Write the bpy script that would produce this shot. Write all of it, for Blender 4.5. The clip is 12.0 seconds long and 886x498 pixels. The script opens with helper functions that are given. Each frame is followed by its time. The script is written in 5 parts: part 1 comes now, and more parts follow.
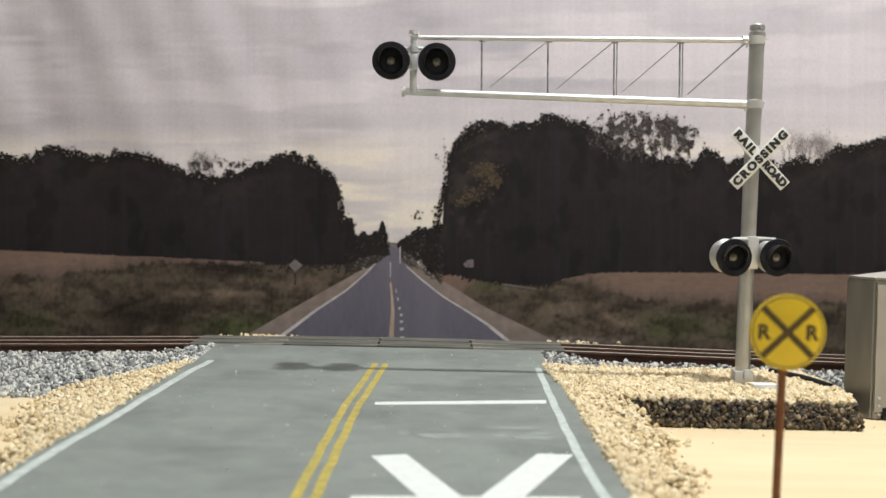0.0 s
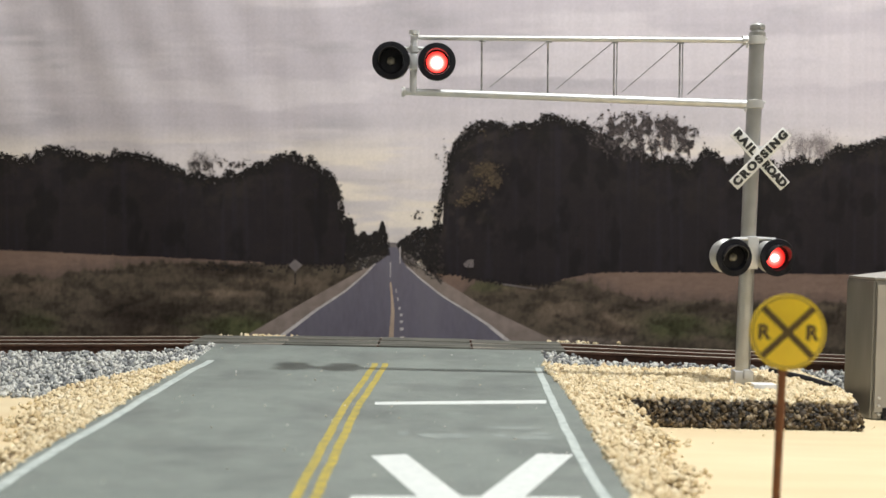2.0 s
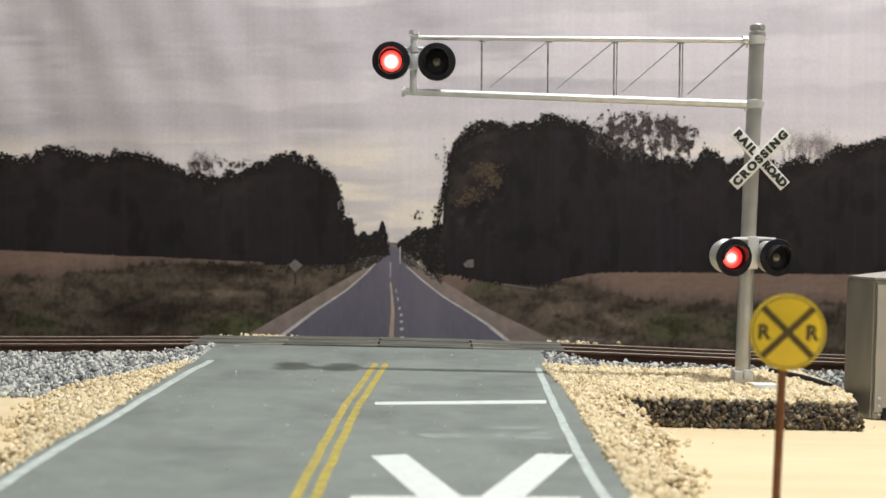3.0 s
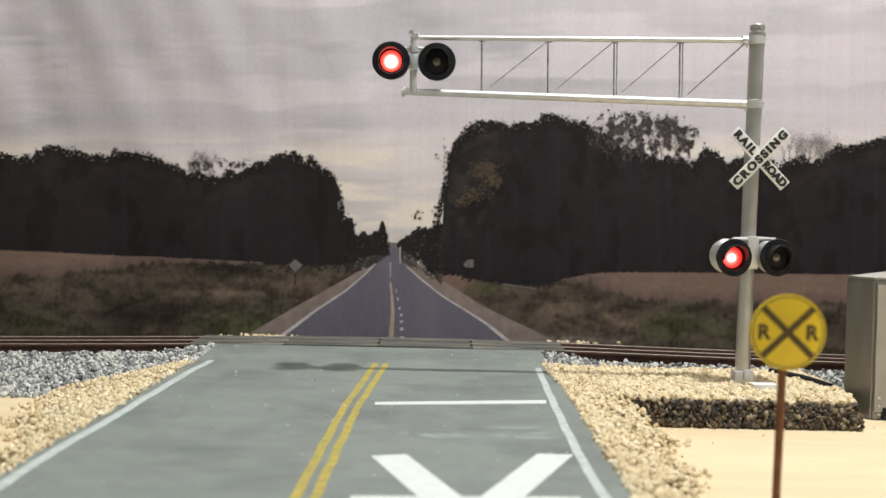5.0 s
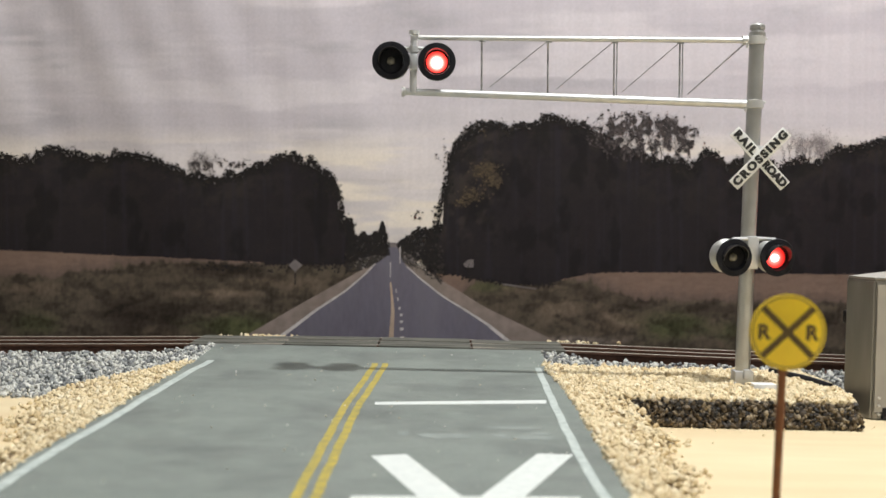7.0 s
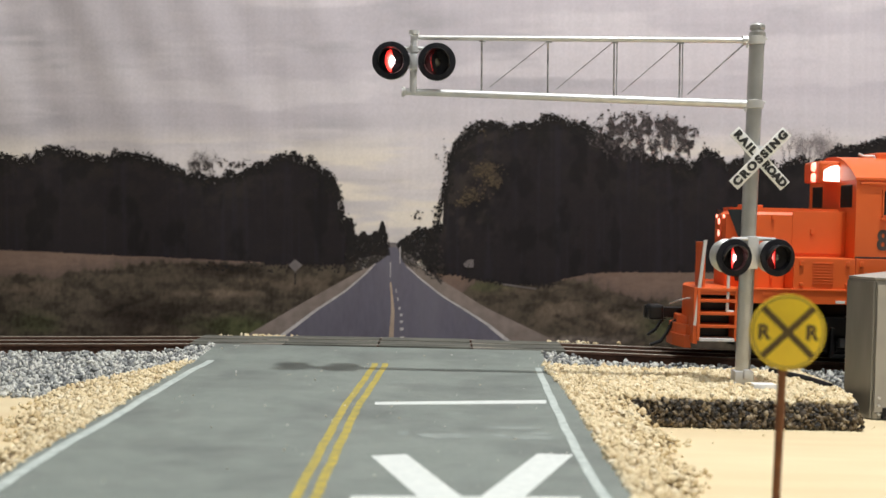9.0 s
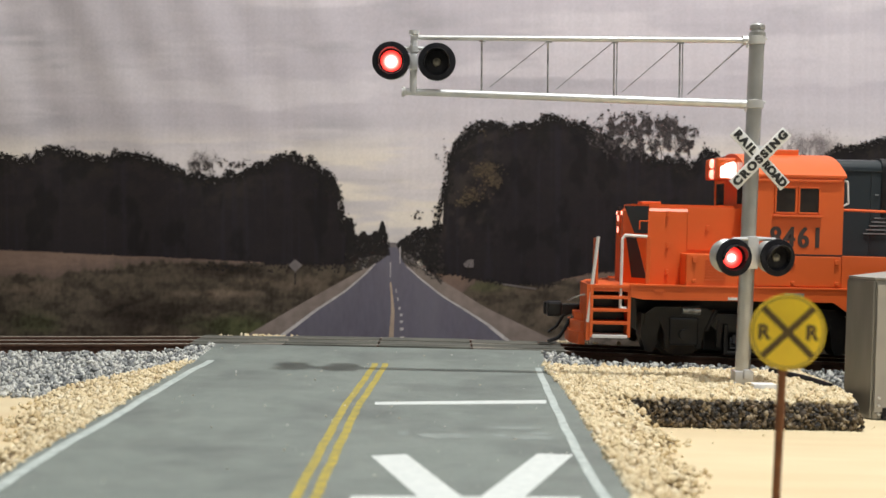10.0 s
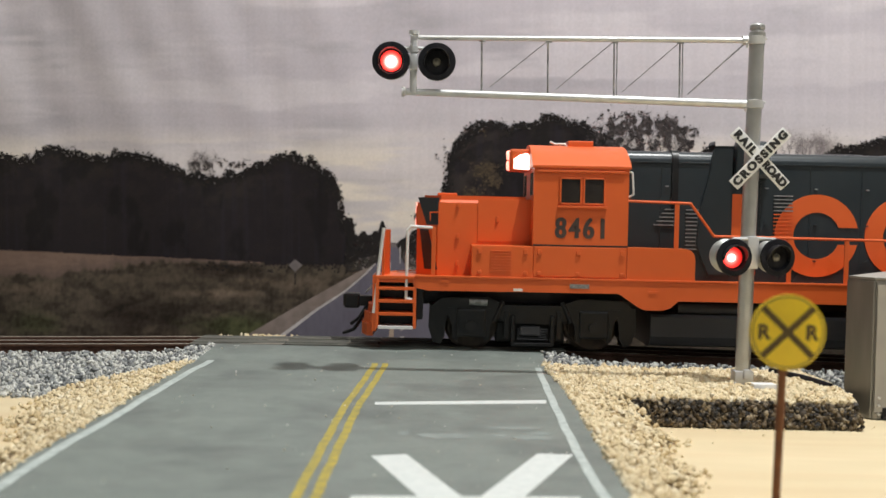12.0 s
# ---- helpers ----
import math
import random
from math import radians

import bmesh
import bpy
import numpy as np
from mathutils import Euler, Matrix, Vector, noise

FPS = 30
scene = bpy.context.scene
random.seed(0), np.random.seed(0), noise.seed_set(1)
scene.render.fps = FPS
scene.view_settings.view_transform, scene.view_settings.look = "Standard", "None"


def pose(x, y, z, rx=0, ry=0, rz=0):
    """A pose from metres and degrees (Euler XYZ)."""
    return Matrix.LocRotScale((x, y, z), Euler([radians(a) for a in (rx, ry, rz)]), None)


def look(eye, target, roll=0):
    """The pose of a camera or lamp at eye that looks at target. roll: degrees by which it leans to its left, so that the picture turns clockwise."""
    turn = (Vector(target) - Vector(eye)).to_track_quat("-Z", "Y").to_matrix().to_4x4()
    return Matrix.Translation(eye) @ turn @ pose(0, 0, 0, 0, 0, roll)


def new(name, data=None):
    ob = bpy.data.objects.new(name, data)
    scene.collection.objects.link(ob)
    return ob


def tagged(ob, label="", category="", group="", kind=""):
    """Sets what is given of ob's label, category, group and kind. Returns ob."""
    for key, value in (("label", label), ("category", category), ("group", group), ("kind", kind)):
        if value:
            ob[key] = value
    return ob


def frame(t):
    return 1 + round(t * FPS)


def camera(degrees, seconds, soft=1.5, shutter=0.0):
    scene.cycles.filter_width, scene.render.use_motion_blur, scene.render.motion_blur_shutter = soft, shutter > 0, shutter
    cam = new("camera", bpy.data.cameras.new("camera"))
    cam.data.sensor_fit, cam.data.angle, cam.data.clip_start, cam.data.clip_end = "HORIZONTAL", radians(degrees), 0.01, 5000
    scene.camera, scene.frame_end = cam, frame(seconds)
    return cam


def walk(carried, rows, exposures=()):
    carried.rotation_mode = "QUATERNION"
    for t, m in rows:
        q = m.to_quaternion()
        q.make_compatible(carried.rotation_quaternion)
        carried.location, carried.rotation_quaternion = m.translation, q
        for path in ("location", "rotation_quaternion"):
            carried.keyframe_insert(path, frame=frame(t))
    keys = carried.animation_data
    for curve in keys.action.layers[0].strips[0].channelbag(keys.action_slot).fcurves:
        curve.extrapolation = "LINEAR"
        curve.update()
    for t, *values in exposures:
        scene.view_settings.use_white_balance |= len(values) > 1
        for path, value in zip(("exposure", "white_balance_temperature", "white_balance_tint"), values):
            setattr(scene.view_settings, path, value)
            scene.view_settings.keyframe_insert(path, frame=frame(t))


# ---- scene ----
cam = camera(43.8, 12.0, soft=1.5)
cam.data.dof.use_dof = True
cam.data.dof.focus_distance = 0.45
cam.data.dof.aperture_fstop = 20.0
EYE = pose(0, 0, 0.062, 90 - 1.836, 0, 0) @ pose(0, 0, 0, 0, 0, 1.2)
walk(cam, [(0, EYE), (12, EYE)], exposures=[(0, -0.02), (5, -0.04), (7.5, -0.05), (9.2, -0.08), (10.5, -0.13), (12, -0.21)])

# ---------------------------------------------------------------- light
world = bpy.data.worlds.new("room_air")
scene.world = world
world.use_nodes = True
world.node_tree.nodes["Background"].inputs[0].default_value = (1.0, 0.98, 0.97, 1)
world.node_tree.nodes["Background"].inputs[1].default_value = 0.03


def lamp(name, kind, at, target, power, size, colour):
    data = bpy.data.lights.new(name, kind)
    data.energy, data.color = power, colour
    if kind == "AREA":
        data.shape, data.size = "DISK", size
    else:
        data.shadow_soft_size = size
    ob = new(name, data)
    ob.matrix_world = look(at, target)
    return ob


lamp("ceiling_bulb", "POINT", (0.203, 0.328, 0.82), (0, 0.45, 0), 30.0, 0.012, (0.985, 0.99, 0.98))
lamp("room_ceiling_light", "AREA", (0.45, -0.7, 1.2), (0, 0.5, 0.03), 5.0, 0.6, (0.95, 0.98, 1.0))


# ---------------------------------------------------------------- materials
def material(name, colour, rough=0.6, metal=0.0, colour2=None, scale=400.0, detail=4.0, amount=1.0, bump=0.0, bump_scale=1500.0,
             island=0.0, stretch=(1, 1, 1), glow=None, power=0.0, spec=0.5, coat=0.0, rough_var=0.0, palette=None, stain=None, grain=0.5):
    """A node material: two colours mixed by noise at real size, large faint stains, fine relief; island varies each loose piece."""
    m = bpy.data.materials.new(name)
    m.use_nodes = True
    nt = m.node_tree
    n, ln = nt.nodes, nt.links
    b = n["Principled BSDF"]
    b.inputs["Roughness"].default_value = rough
    b.inputs["Metallic"].default_value = metal
    b.inputs["Specular IOR Level"].default_value = spec
    b.inputs["Coat Weight"].default_value = coat
    tc = n.new("ShaderNodeTexCoord")
    mp = n.new("ShaderNodeMapping")
    mp.inputs["Scale"].default_value = stretch
    ln.new(tc.outputs["Object"], mp.inputs["Vector"])

    def noise_at(s, d):
        k = n.new("ShaderNodeTexNoise")
        k.inputs["Scale"].default_value, k.inputs["Detail"].default_value, k.inputs["Roughness"].default_value = s, d, grain
        ln.new(mp.outputs["Vector"], k.inputs["Vector"])
        return k

    def mix(fac, a, c):
        k = n.new("ShaderNodeMix")
        k.data_type = "RGBA"
        for socket, value in ((0, fac), (6, a), (7, c)):
            if isinstance(value, (float, int)):
                k.inputs[socket].default_value = value
            elif isinstance(value, tuple):
                k.inputs[socket].default_value = (*value, 1)
            else:
                ln.new(value, k.inputs[socket])
        return k.outputs[2]

    out = None
    if palette:
        geo = n.new("ShaderNodeNewGeometry")
        ramp = n.new("ShaderNodeValToRGB")
        ramp.color_ramp.interpolation = "CONSTANT"
        for i, c in enumerate(palette):
            e = ramp.color_ramp.elements[i] if i < 2 else ramp.color_ramp.elements.new(0.5)
            e.position, e.color = i / len(palette), (*c, 1)
        ln.new(geo.outputs["Random Per Island"], ramp.inputs[0])
        out = ramp.outputs[0]
    first = out if out is not None else colour
    if colour2:
        k = noise_at(scale, detail)
        r = n.new("ShaderNodeMapRange")
        r.inputs[1].default_value, r.inputs[2].default_value, r.inputs[4].default_value = 0.36, 0.66, amount
        ln.new(k.outputs["Fac"], r.inputs[0])
        out = mix(r.outputs[0], first, colour2)
        if stain:
            k2 = noise_at(stain[0], 3)
            r2 = n.new("ShaderNodeMapRange")
            r2.inputs[1].default_value, r2.inputs[2].default_value, r2.inputs[4].default_value = 0.45, 0.7, stain[2]
            ln.new(k2.outputs["Fac"], r2.inputs[0])
            out = mix(r2.outputs[0], out, stain[1])
    if out is not None:
        ln.new(out, b.inputs["Base Color"])
    else:
        b.inputs["Base Color"].default_value = (*colour, 1)
    if rough_var:
        k = noise_at(scale * 0.7, 3)
        r = n.new("ShaderNodeMapRange")
        r.inputs[3].default_value, r.inputs[4].default_value = rough - rough_var, rough + rough_var
        ln.new(k.outputs["Fac"], r.inputs[0])
        ln.new(r.outputs[0], b.inputs["Roughness"])
    if bump:
        k = noise_at(bump_scale, 3)
        bn = n.new("ShaderNodeBump")
        bn.inputs["Strength"].default_value, bn.inputs["Distance"].default_value = bump, 0.0006
        ln.new(k.outputs["Fac"], bn.inputs["Height"])
        ln.new(bn.outputs["Normal"], b.inputs["Normal"])
    if glow:
        b.inputs["Emission Color"].default_value = (*glow, 1)
        b.inputs["Emission Strength"].default_value = power
    return m


ROAD = material("painted_road_sheet", (0.176, 0.204, 0.184), 0.55, colour2=(0.224, 0.250, 0.227), scale=70, detail=14, grain=0.78, bump=0.4, bump_scale=1600, stain=(20, (0.118, 0.132, 0.124), 0.8), rough_var=0.12)
ROADWORN = material("chalky_wear", (0.265, 0.295, 0.275), 0.7, colour2=(0.20, 0.228, 0.21), scale=160, detail=8, grain=0.7)
WHITE = material("road_white", (0.70, 0.73, 0.70), 0.55, colour2=(0.54, 0.58, 0.56), scale=350, amount=0.8, bump=0.1, detail=8, grain=0.7)
EDGEWHITE = material("faded_edge_white", (0.52, 0.57, 0.54), 0.6, colour2=(0.36, 0.41, 0.39), scale=300)
YELLOW = material("road_yellow", (0.50, 0.38, 0.045), 0.6, colour2=(0.22, 0.21, 0.09), scale=300, amount=0.95, detail=8, grain=0.7)
BOARD = material("pale_foam_board", (0.70, 0.575, 0.36), 0.55, colour2=(0.76, 0.635, 0.41), scale=14, stretch=(1, 6, 1), bump=0.08, bump_scale=500, stain=(9, (0.68, 0.5, 0.29), 0.5))
WALLPAINT = material("wall_paint", (0.56, 0.56, 0.56), 0.8, colour2=(0.53, 0.53, 0.53), scale=3)
CEILINGPAINT = material("ceiling_paint", (0.8, 0.79, 0.76), 0.85, colour2=(0.77, 0.76, 0.73), scale=2)
CARPET = material("carpet", (0.2, 0.17, 0.14), 0.95, colour2=(0.15, 0.13, 0.11), scale=60)
TAN = material("tan_gravel", (0.7, 0.52, 0.33), 0.8, palette=[(0.78, 0.67, 0.455), (0.71, 0.575, 0.35), (0.85, 0.765, 0.575), (0.62, 0.48, 0.27), (0.76, 0.645, 0.42), (0.82, 0.72, 0.495), (0.74, 0.61, 0.39), (0.40, 0.29, 0.16)], colour2=(0.66, 0.53, 0.33), scale=900, amount=0.4, bump=0.4, bump_scale=2500)
GRIT = material("pale_grit", (0.7, 0.68, 0.6), 0.8, palette=[(0.72, 0.69, 0.6), (0.6, 0.54, 0.42), (0.78, 0.77, 0.73)], colour2=(0.6, 0.57, 0.5), scale=900, amount=0.4)
GREY = material("grey_ballast", (0.5, 0.52, 0.53), 0.75, palette=[(0.64, 0.64, 0.59), (0.40, 0.41, 0.38), (0.70, 0.69, 0.63), (0.20, 0.21, 0.21), (0.46, 0.46, 0.42), (0.60, 0.585, 0.525), (0.10, 0.105, 0.115)], colour2=(0.42, 0.42, 0.41), scale=900, amount=0.35, bump=0.4, bump_scale=2500)
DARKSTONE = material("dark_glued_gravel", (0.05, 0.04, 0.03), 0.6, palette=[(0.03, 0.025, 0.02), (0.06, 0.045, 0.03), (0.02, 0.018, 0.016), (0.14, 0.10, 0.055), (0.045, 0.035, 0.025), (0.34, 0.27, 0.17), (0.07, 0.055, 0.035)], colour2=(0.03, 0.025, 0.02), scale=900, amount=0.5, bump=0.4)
CORE = material("gravel_bed_core", (0.10, 0.08, 0.06), 0.9, colour2=(0.06, 0.05, 0.04), scale=500)
# bed darker than its stones: the shadow in their gaps is painted in
TANGAPS = material("tan_gap_shade", (0.36, 0.27, 0.165), 0.9, colour2=(0.26, 0.185, 0.105), scale=700)
# near-black under pale ballast: shade between the stones put into the colour
GREYGAPS = material("ballast_gap_shade", (0.06, 0.06, 0.065), 0.9, colour2=(0.035, 0.035, 0.04), scale=700)
RAILSIDE = material("rusty_rail", (0.09, 0.045, 0.03), 0.65, colour2=(0.14, 0.07, 0.045), scale=260, metal=0.3, bump=0.2)
RAILTOP = material("worn_rail_head", (0.38, 0.33, 0.27), 0.4, metal=0.35, colour2=(0.24, 0.20, 0.16), scale=150)
TIE = material("dark_tie", (0.035, 0.027, 0.022), 0.8, colour2=(0.06, 0.045, 0.035), scale=300, stretch=(4, 0.4, 1), bump=0.3)
TIMBER = material("weathered_crossing_timber", (0.115, 0.115, 0.095), 0.75, colour2=(0.06, 0.06, 0.05), scale=220, stretch=(0.25, 3, 1), bump=0.35, stain=(40, (0.17, 0.16, 0.13), 0.5))
SILVER = material("silver_paint", (0.74, 0.74, 0.73), 0.38, metal=0.45, colour2=(0.62, 0.62, 0.61), scale=160, bump=0.05, rough_var=0.1)
MASTGREY = material("aluminium_mast", (0.56, 0.56, 0.54), 0.34, metal=0.7, colour2=(0.47, 0.47, 0.45), scale=90, rough_var=0.08)
WIRE = material("truss_wire", (0.46, 0.46, 0.46), 0.4, metal=0.5, colour2=(0.25, 0.25, 0.25), scale=300)
BLACK = material("black_plastic", (0.009, 0.009, 0.012), 0.55, spec=0.18, colour2=(0.02, 0.02, 0.024), scale=300)
LENSOFF = material("smoked_lens", (0.20, 0.19, 0.15), 0.25, colour2=(0.05, 0.045, 0.04), scale=500, coat=0.5)
SIGNWHITE = material("sign_white", (0.87, 0.87, 0.85), 0.45, colour2=(0.8, 0.8, 0.78), scale=300, amount=0.6)
SIGNBLACK = material("sign_black", (0.015, 0.015, 0.015), 0.5, colour2=(0.03, 0.03, 0.03), scale=500)
SIGNYELLOW = material("sign_yellow", (0.90, 0.66, 0.03), 0.4, colour2=(0.80, 0.56, 0.025), scale=120, amount=0.8, stain=(90, (0.62, 0.42, 0.03), 0.5))
SIGNEDGE = material("sign_rim", (0.22, 0.16, 0.035), 0.5, colour2=(0.30, 0.22, 0.05), scale=200)
SIGNOLIVE = material("sign_dark_print", (0.085, 0.055, 0.014), 0.5, colour2=(0.13, 0.085, 0.02), scale=300)
POSTBROWN = material("rusty_brown_post", (0.21, 0.075, 0.02), 0.55, colour2=(0.15, 0.05, 0.015), scale=200)
STEEL = material("brushed_steel_case", (0.27, 0.262, 0.245), 0.40, metal=0.55, colour2=(0.20, 0.194, 0.18), scale=120, stretch=(1, 1, 0.15), stain=(25, (0.3, 0.28, 0.24), 0.5))
# paler than the case body: stronger light on top and front painted in
CASELIT = material("lit_case_grey", (0.42, 0.40, 0.36), 0.5, colour2=(0.36, 0.34, 0.31), scale=80, stain=(30, (0.3, 0.28, 0.25), 0.4))


def lamp_glow(name, stops, lift, aside=0.0):
    """A lamp that glows strongly in the middle and falls off towards its rim: (radius in mm, colour, strength) stops."""
    m = bpy.data.materials.new(name)
    m.use_nodes = True
    n, ln = m.node_tree.nodes, m.node_tree.links
    b = n["Principled BSDF"]
    b.inputs["Base Color"].default_value = (0.4, 0.02, 0.02, 1)
    tc = n.new("ShaderNodeTexCoord")
    mp = n.new("ShaderNodeMapping")
    mp.inputs["Location"].default_value = (aside / 1000, 0, lift / 1000)
    mp.inputs["Scale"].default_value = (1, 0, 1)
    ln.new(tc.outputs["Object"], mp.inputs["Vector"])
    size = n.new("ShaderNodeVectorMath")
    size.operation = "LENGTH"
    ln.new(mp.outputs["Vector"], size.inputs[0])
    far = stops[-1][0] / 1000
    rng_node = n.new("ShaderNodeMapRange")
    rng_node.inputs[2].default_value = far
    ln.new(size.outputs["Value"], rng_node.inputs[0])
    tint, power = n.new("ShaderNodeValToRGB"), n.new("ShaderNodeValToRGB")
    top = max(k for _, _, k in stops)
    for i, (r, c, k) in enumerate(stops):
        for ramp, value in ((tint, c), (power, (k / top,) * 3)):
            e = ramp.color_ramp.elements[i] if i < 2 else ramp.color_ramp.elements.new(1.0)
            e.position, e.color = r / 1000 / far, (*value, 1)
    mul = n.new("ShaderNodeMath")
    mul.operation = "MULTIPLY"
    mul.inputs[1].default_value = top
    for ramp in (tint, power):
        ln.new(rng_node.outputs[0], ramp.inputs[0])
    ln.new(power.outputs[0], mul.inputs[0])
    ln.new(tint.outputs[0], b.inputs["Emission Color"])
    ln.new(mul.outputs[0], b.inputs["Emission Strength"])
    return m


REDLAMP = lamp_glow("red_lamp_glow", ((0.0, (1, 0.74, 0.70), 22.0), (1.6, (1, 0.62, 0.58), 14.0), (2.2, (1, 0.20, 0.17), 6.0), (3.1, (1, 0.06, 0.045), 3.2), (4.4, (1, 0.025, 0.02), 1.3)), 0.3)
REDSIDE = lamp_glow("red_side_lamp_glow", ((0.0, (1, 0.70, 0.66), 14.0), (1.1, (1, 0.52, 0.48), 9.0), (1.7, (1, 0.12, 0.10), 4.5), (2.9, (1, 0.05, 0.04), 2.2), (4.4, (1, 0.02, 0.015), 0.6)), 0.2, 0.7)
VISOR = material("glossy_visor", (0.02, 0.018, 0.02), 0.3, spec=0.8)


# ---------------------------------------------------------------- mesh helpers
def finish(name, bm, mats, smooth=False):
    bmesh.ops.recalc_face_normals(bm, faces=bm.faces)
    me = bpy.data.meshes.new(name)
    bm.to_mesh(me)
    bm.free()
    for m in (mats if isinstance(mats, (list, tuple)) else [mats]):
        me.materials.append(m)
    if smooth:
        me.polygons.foreach_set("use_smooth", [True] * len(me.polygons))
        me.set_sharp_from_angle(angle=radians(38))
    return me


def part(name, bm, mats, parent, label="", smooth=True):
    ob = new(name, finish(name, bm, mats, smooth))
    ob.parent = parent
    if label:
        ob["label"] = label
    return ob


def thing(name, label, category, at=None, group="", kind=""):
    ob = new(name)
    ob.empty_display_size = 0.01
    if at is not None:
        ob.matrix_world = at
    return tagged(ob, label, category, group, kind)


def box(bm, x0, x1, y0, y1, z0, z1, bevel=0.0, mat=0):
    """A block in millimetres, with rounded edges."""
    g = bmesh.ops.create_cube(bm, size=1)
    for v in g["verts"]:
        v.co = Vector(((x0 + x1) / 2 + v.co.x * (x1 - x0), (y0 + y1) / 2 + v.co.y * (y1 - y0), (z0 + z1) / 2 + v.co.z * (z1 - z0))) / 1000
    faces = {f for v in g["verts"] for f in v.link_faces}
    for f in faces:
        f.material_index = mat
    if bevel:
        edges = list({e for v in g["verts"] for e in v.link_edges})
        bmesh.ops.bevel(bm, geom=edges, offset=bevel / 1000, segments=2, affect="EDGES", profile=0.6, material=-1)
    return bm


def rod(bm, a, b, r, r2=None, n=14, mat=0, caps=True):
    """A round bar from a to b, millimetres."""
    a, b = Vector(a), Vector(b)
    q = (b - a).to_track_quat("Z", "Y").to_matrix().to_4x4()
    m = Matrix.Translation((a + b) / 2000) @ q
    g = bmesh.ops.create_cone(bm, cap_ends=caps, segments=n, radius1=r / 1000, radius2=(r if r2 is None else r2) / 1000, depth=(b - a).length / 1000, matrix=m)
    for f in {f for v in g["verts"] for f in v.link_faces}:
        f.material_index = mat
    return bm


def pipe(bm, pts, r, n=8, mat=0):
    """A bent bar through the points: straight lengths with balls at the bends."""
    for a, b in zip(pts, pts[1:]):
        rod(bm, a, b, r, n=n, mat=mat)
    for p in pts[1:-1]:
        g = bmesh.ops.create_uvsphere(bm, u_segments=n, v_segments=6, radius=r / 1000, matrix=Matrix.Translation(Vector(p) / 1000))
        for f in {f for v in g["verts"] for f in v.link_faces}:
            f.material_index = mat
    return bm


def lathe(bm, profile, m=None, n=28, mat=0):
    """Turns (radius, height) pairs in mm round the z axis, then moves by m."""
    rings = []
    for r, z in profile:
        rings.append([bm.verts.new(Vector((r * math.cos(2 * math.pi * i / n), r * math.sin(2 * math.pi * i / n), z)) / 1000) for i in range(n)])
    new_faces = []
    for a, b in zip(rings, rings[1:]):
        for i in range(n):
            new_faces.append(bm.faces.new((a[i], a[(i + 1) % n], b[(i + 1) % n], b[i])))
    for ring in (rings[0], rings[-1]):
        if (ring[0].co - ring[1].co).length > 1e-7:
            new_faces.append(bm.faces.new(ring))
    for f in new_faces:
        f.material_index = mat
    if m is not None:
        bmesh.ops.transform(bm, matrix=m, verts=[v for ring in rings for v in ring])
    return bm


def slab(bm, outline, y0, y1, mat=0):
    """An outline of (x, z) in mm, pushed from y0 to y1."""
    a = [bm.verts.new(Vector((x, y0, z)) / 1000) for x, z in outline]
    b = [bm.verts.new(Vector((x, y1, z)) / 1000) for x, z in outline]
    fs = [bm.faces.new(a), bm.faces.new(b[::-1])]
    for i in range(len(a)):
        j = (i + 1) % len(a)
        fs.append(bm.faces.new((a[j], a[i], b[i], b[j])))
    for f in fs:
        f.material_index = mat
    return bm


def plan(bm, outline, z0, z1, mat=0):
    """An outline of (x, y) in mm, pushed from z0 to z1."""
    a = [bm.verts.new(Vector((x, y, z0)) / 1000) for x, y in outline]
    b = [bm.verts.new(Vector((x, y, z1)) / 1000) for x, y in outline]
    fs = [bm.faces.new(a[::-1]), bm.faces.new(b)]
    for i in range(len(a)):
        j = (i + 1) % len(a)
        fs.append(bm.faces.new((a[i], a[j], b[j], b[i])))
    for f in fs:
        f.material_index = mat
    return bm


def lettering(name, text, size, m, mat, parent, depth=0.1, width=1.0, bold=0.02, space=1.0, fat=0.0):
    """Raised letters in mm, as a mesh, centred on the pose m."""
    cu = bpy.data.curves.new(name, "FONT")
    cu.body, cu.size, cu.align_x, cu.align_y, cu.extrude, cu.offset = text, size / 1000, "CENTER", "CENTER", depth / 1000, size / 1000 * bold
    cu.space_character = space
    tmp = bpy.data.objects.new(name, cu)
    scene.collection.objects.link(tmp)
    me = bpy.data.meshes.new_from_object(tmp.evaluated_get(bpy.context.evaluated_depsgraph_get()))
    bpy.data.objects.remove(tmp)
    if fat:
        bm = bmesh.new()
        for k in (0, -1, 1):
            before = len(bm.verts)
            bm.from_mesh(me)
            bm.verts.ensure_lookup_table()
            for v in bm.verts[before:]:
                v.co += Vector((k * fat, 0, abs(k) * 0.02 + k * 0.005)) / 1000
        bm.to_mesh(me)
        bm.free()
    me.materials.clear()
    me.materials.append(mat)
    me.transform(m @ Matrix.Diagonal((width, 1, 1, 1)))
    ob = new(name, me)
    ob.parent = parent
    return ob


# ---------------------------------------------------------------- room and table
def structure(name, bm, mats, label, smooth=False):
    return tagged(new(name, finish(name, bm, mats, smooth)), label, "", "", "structure")


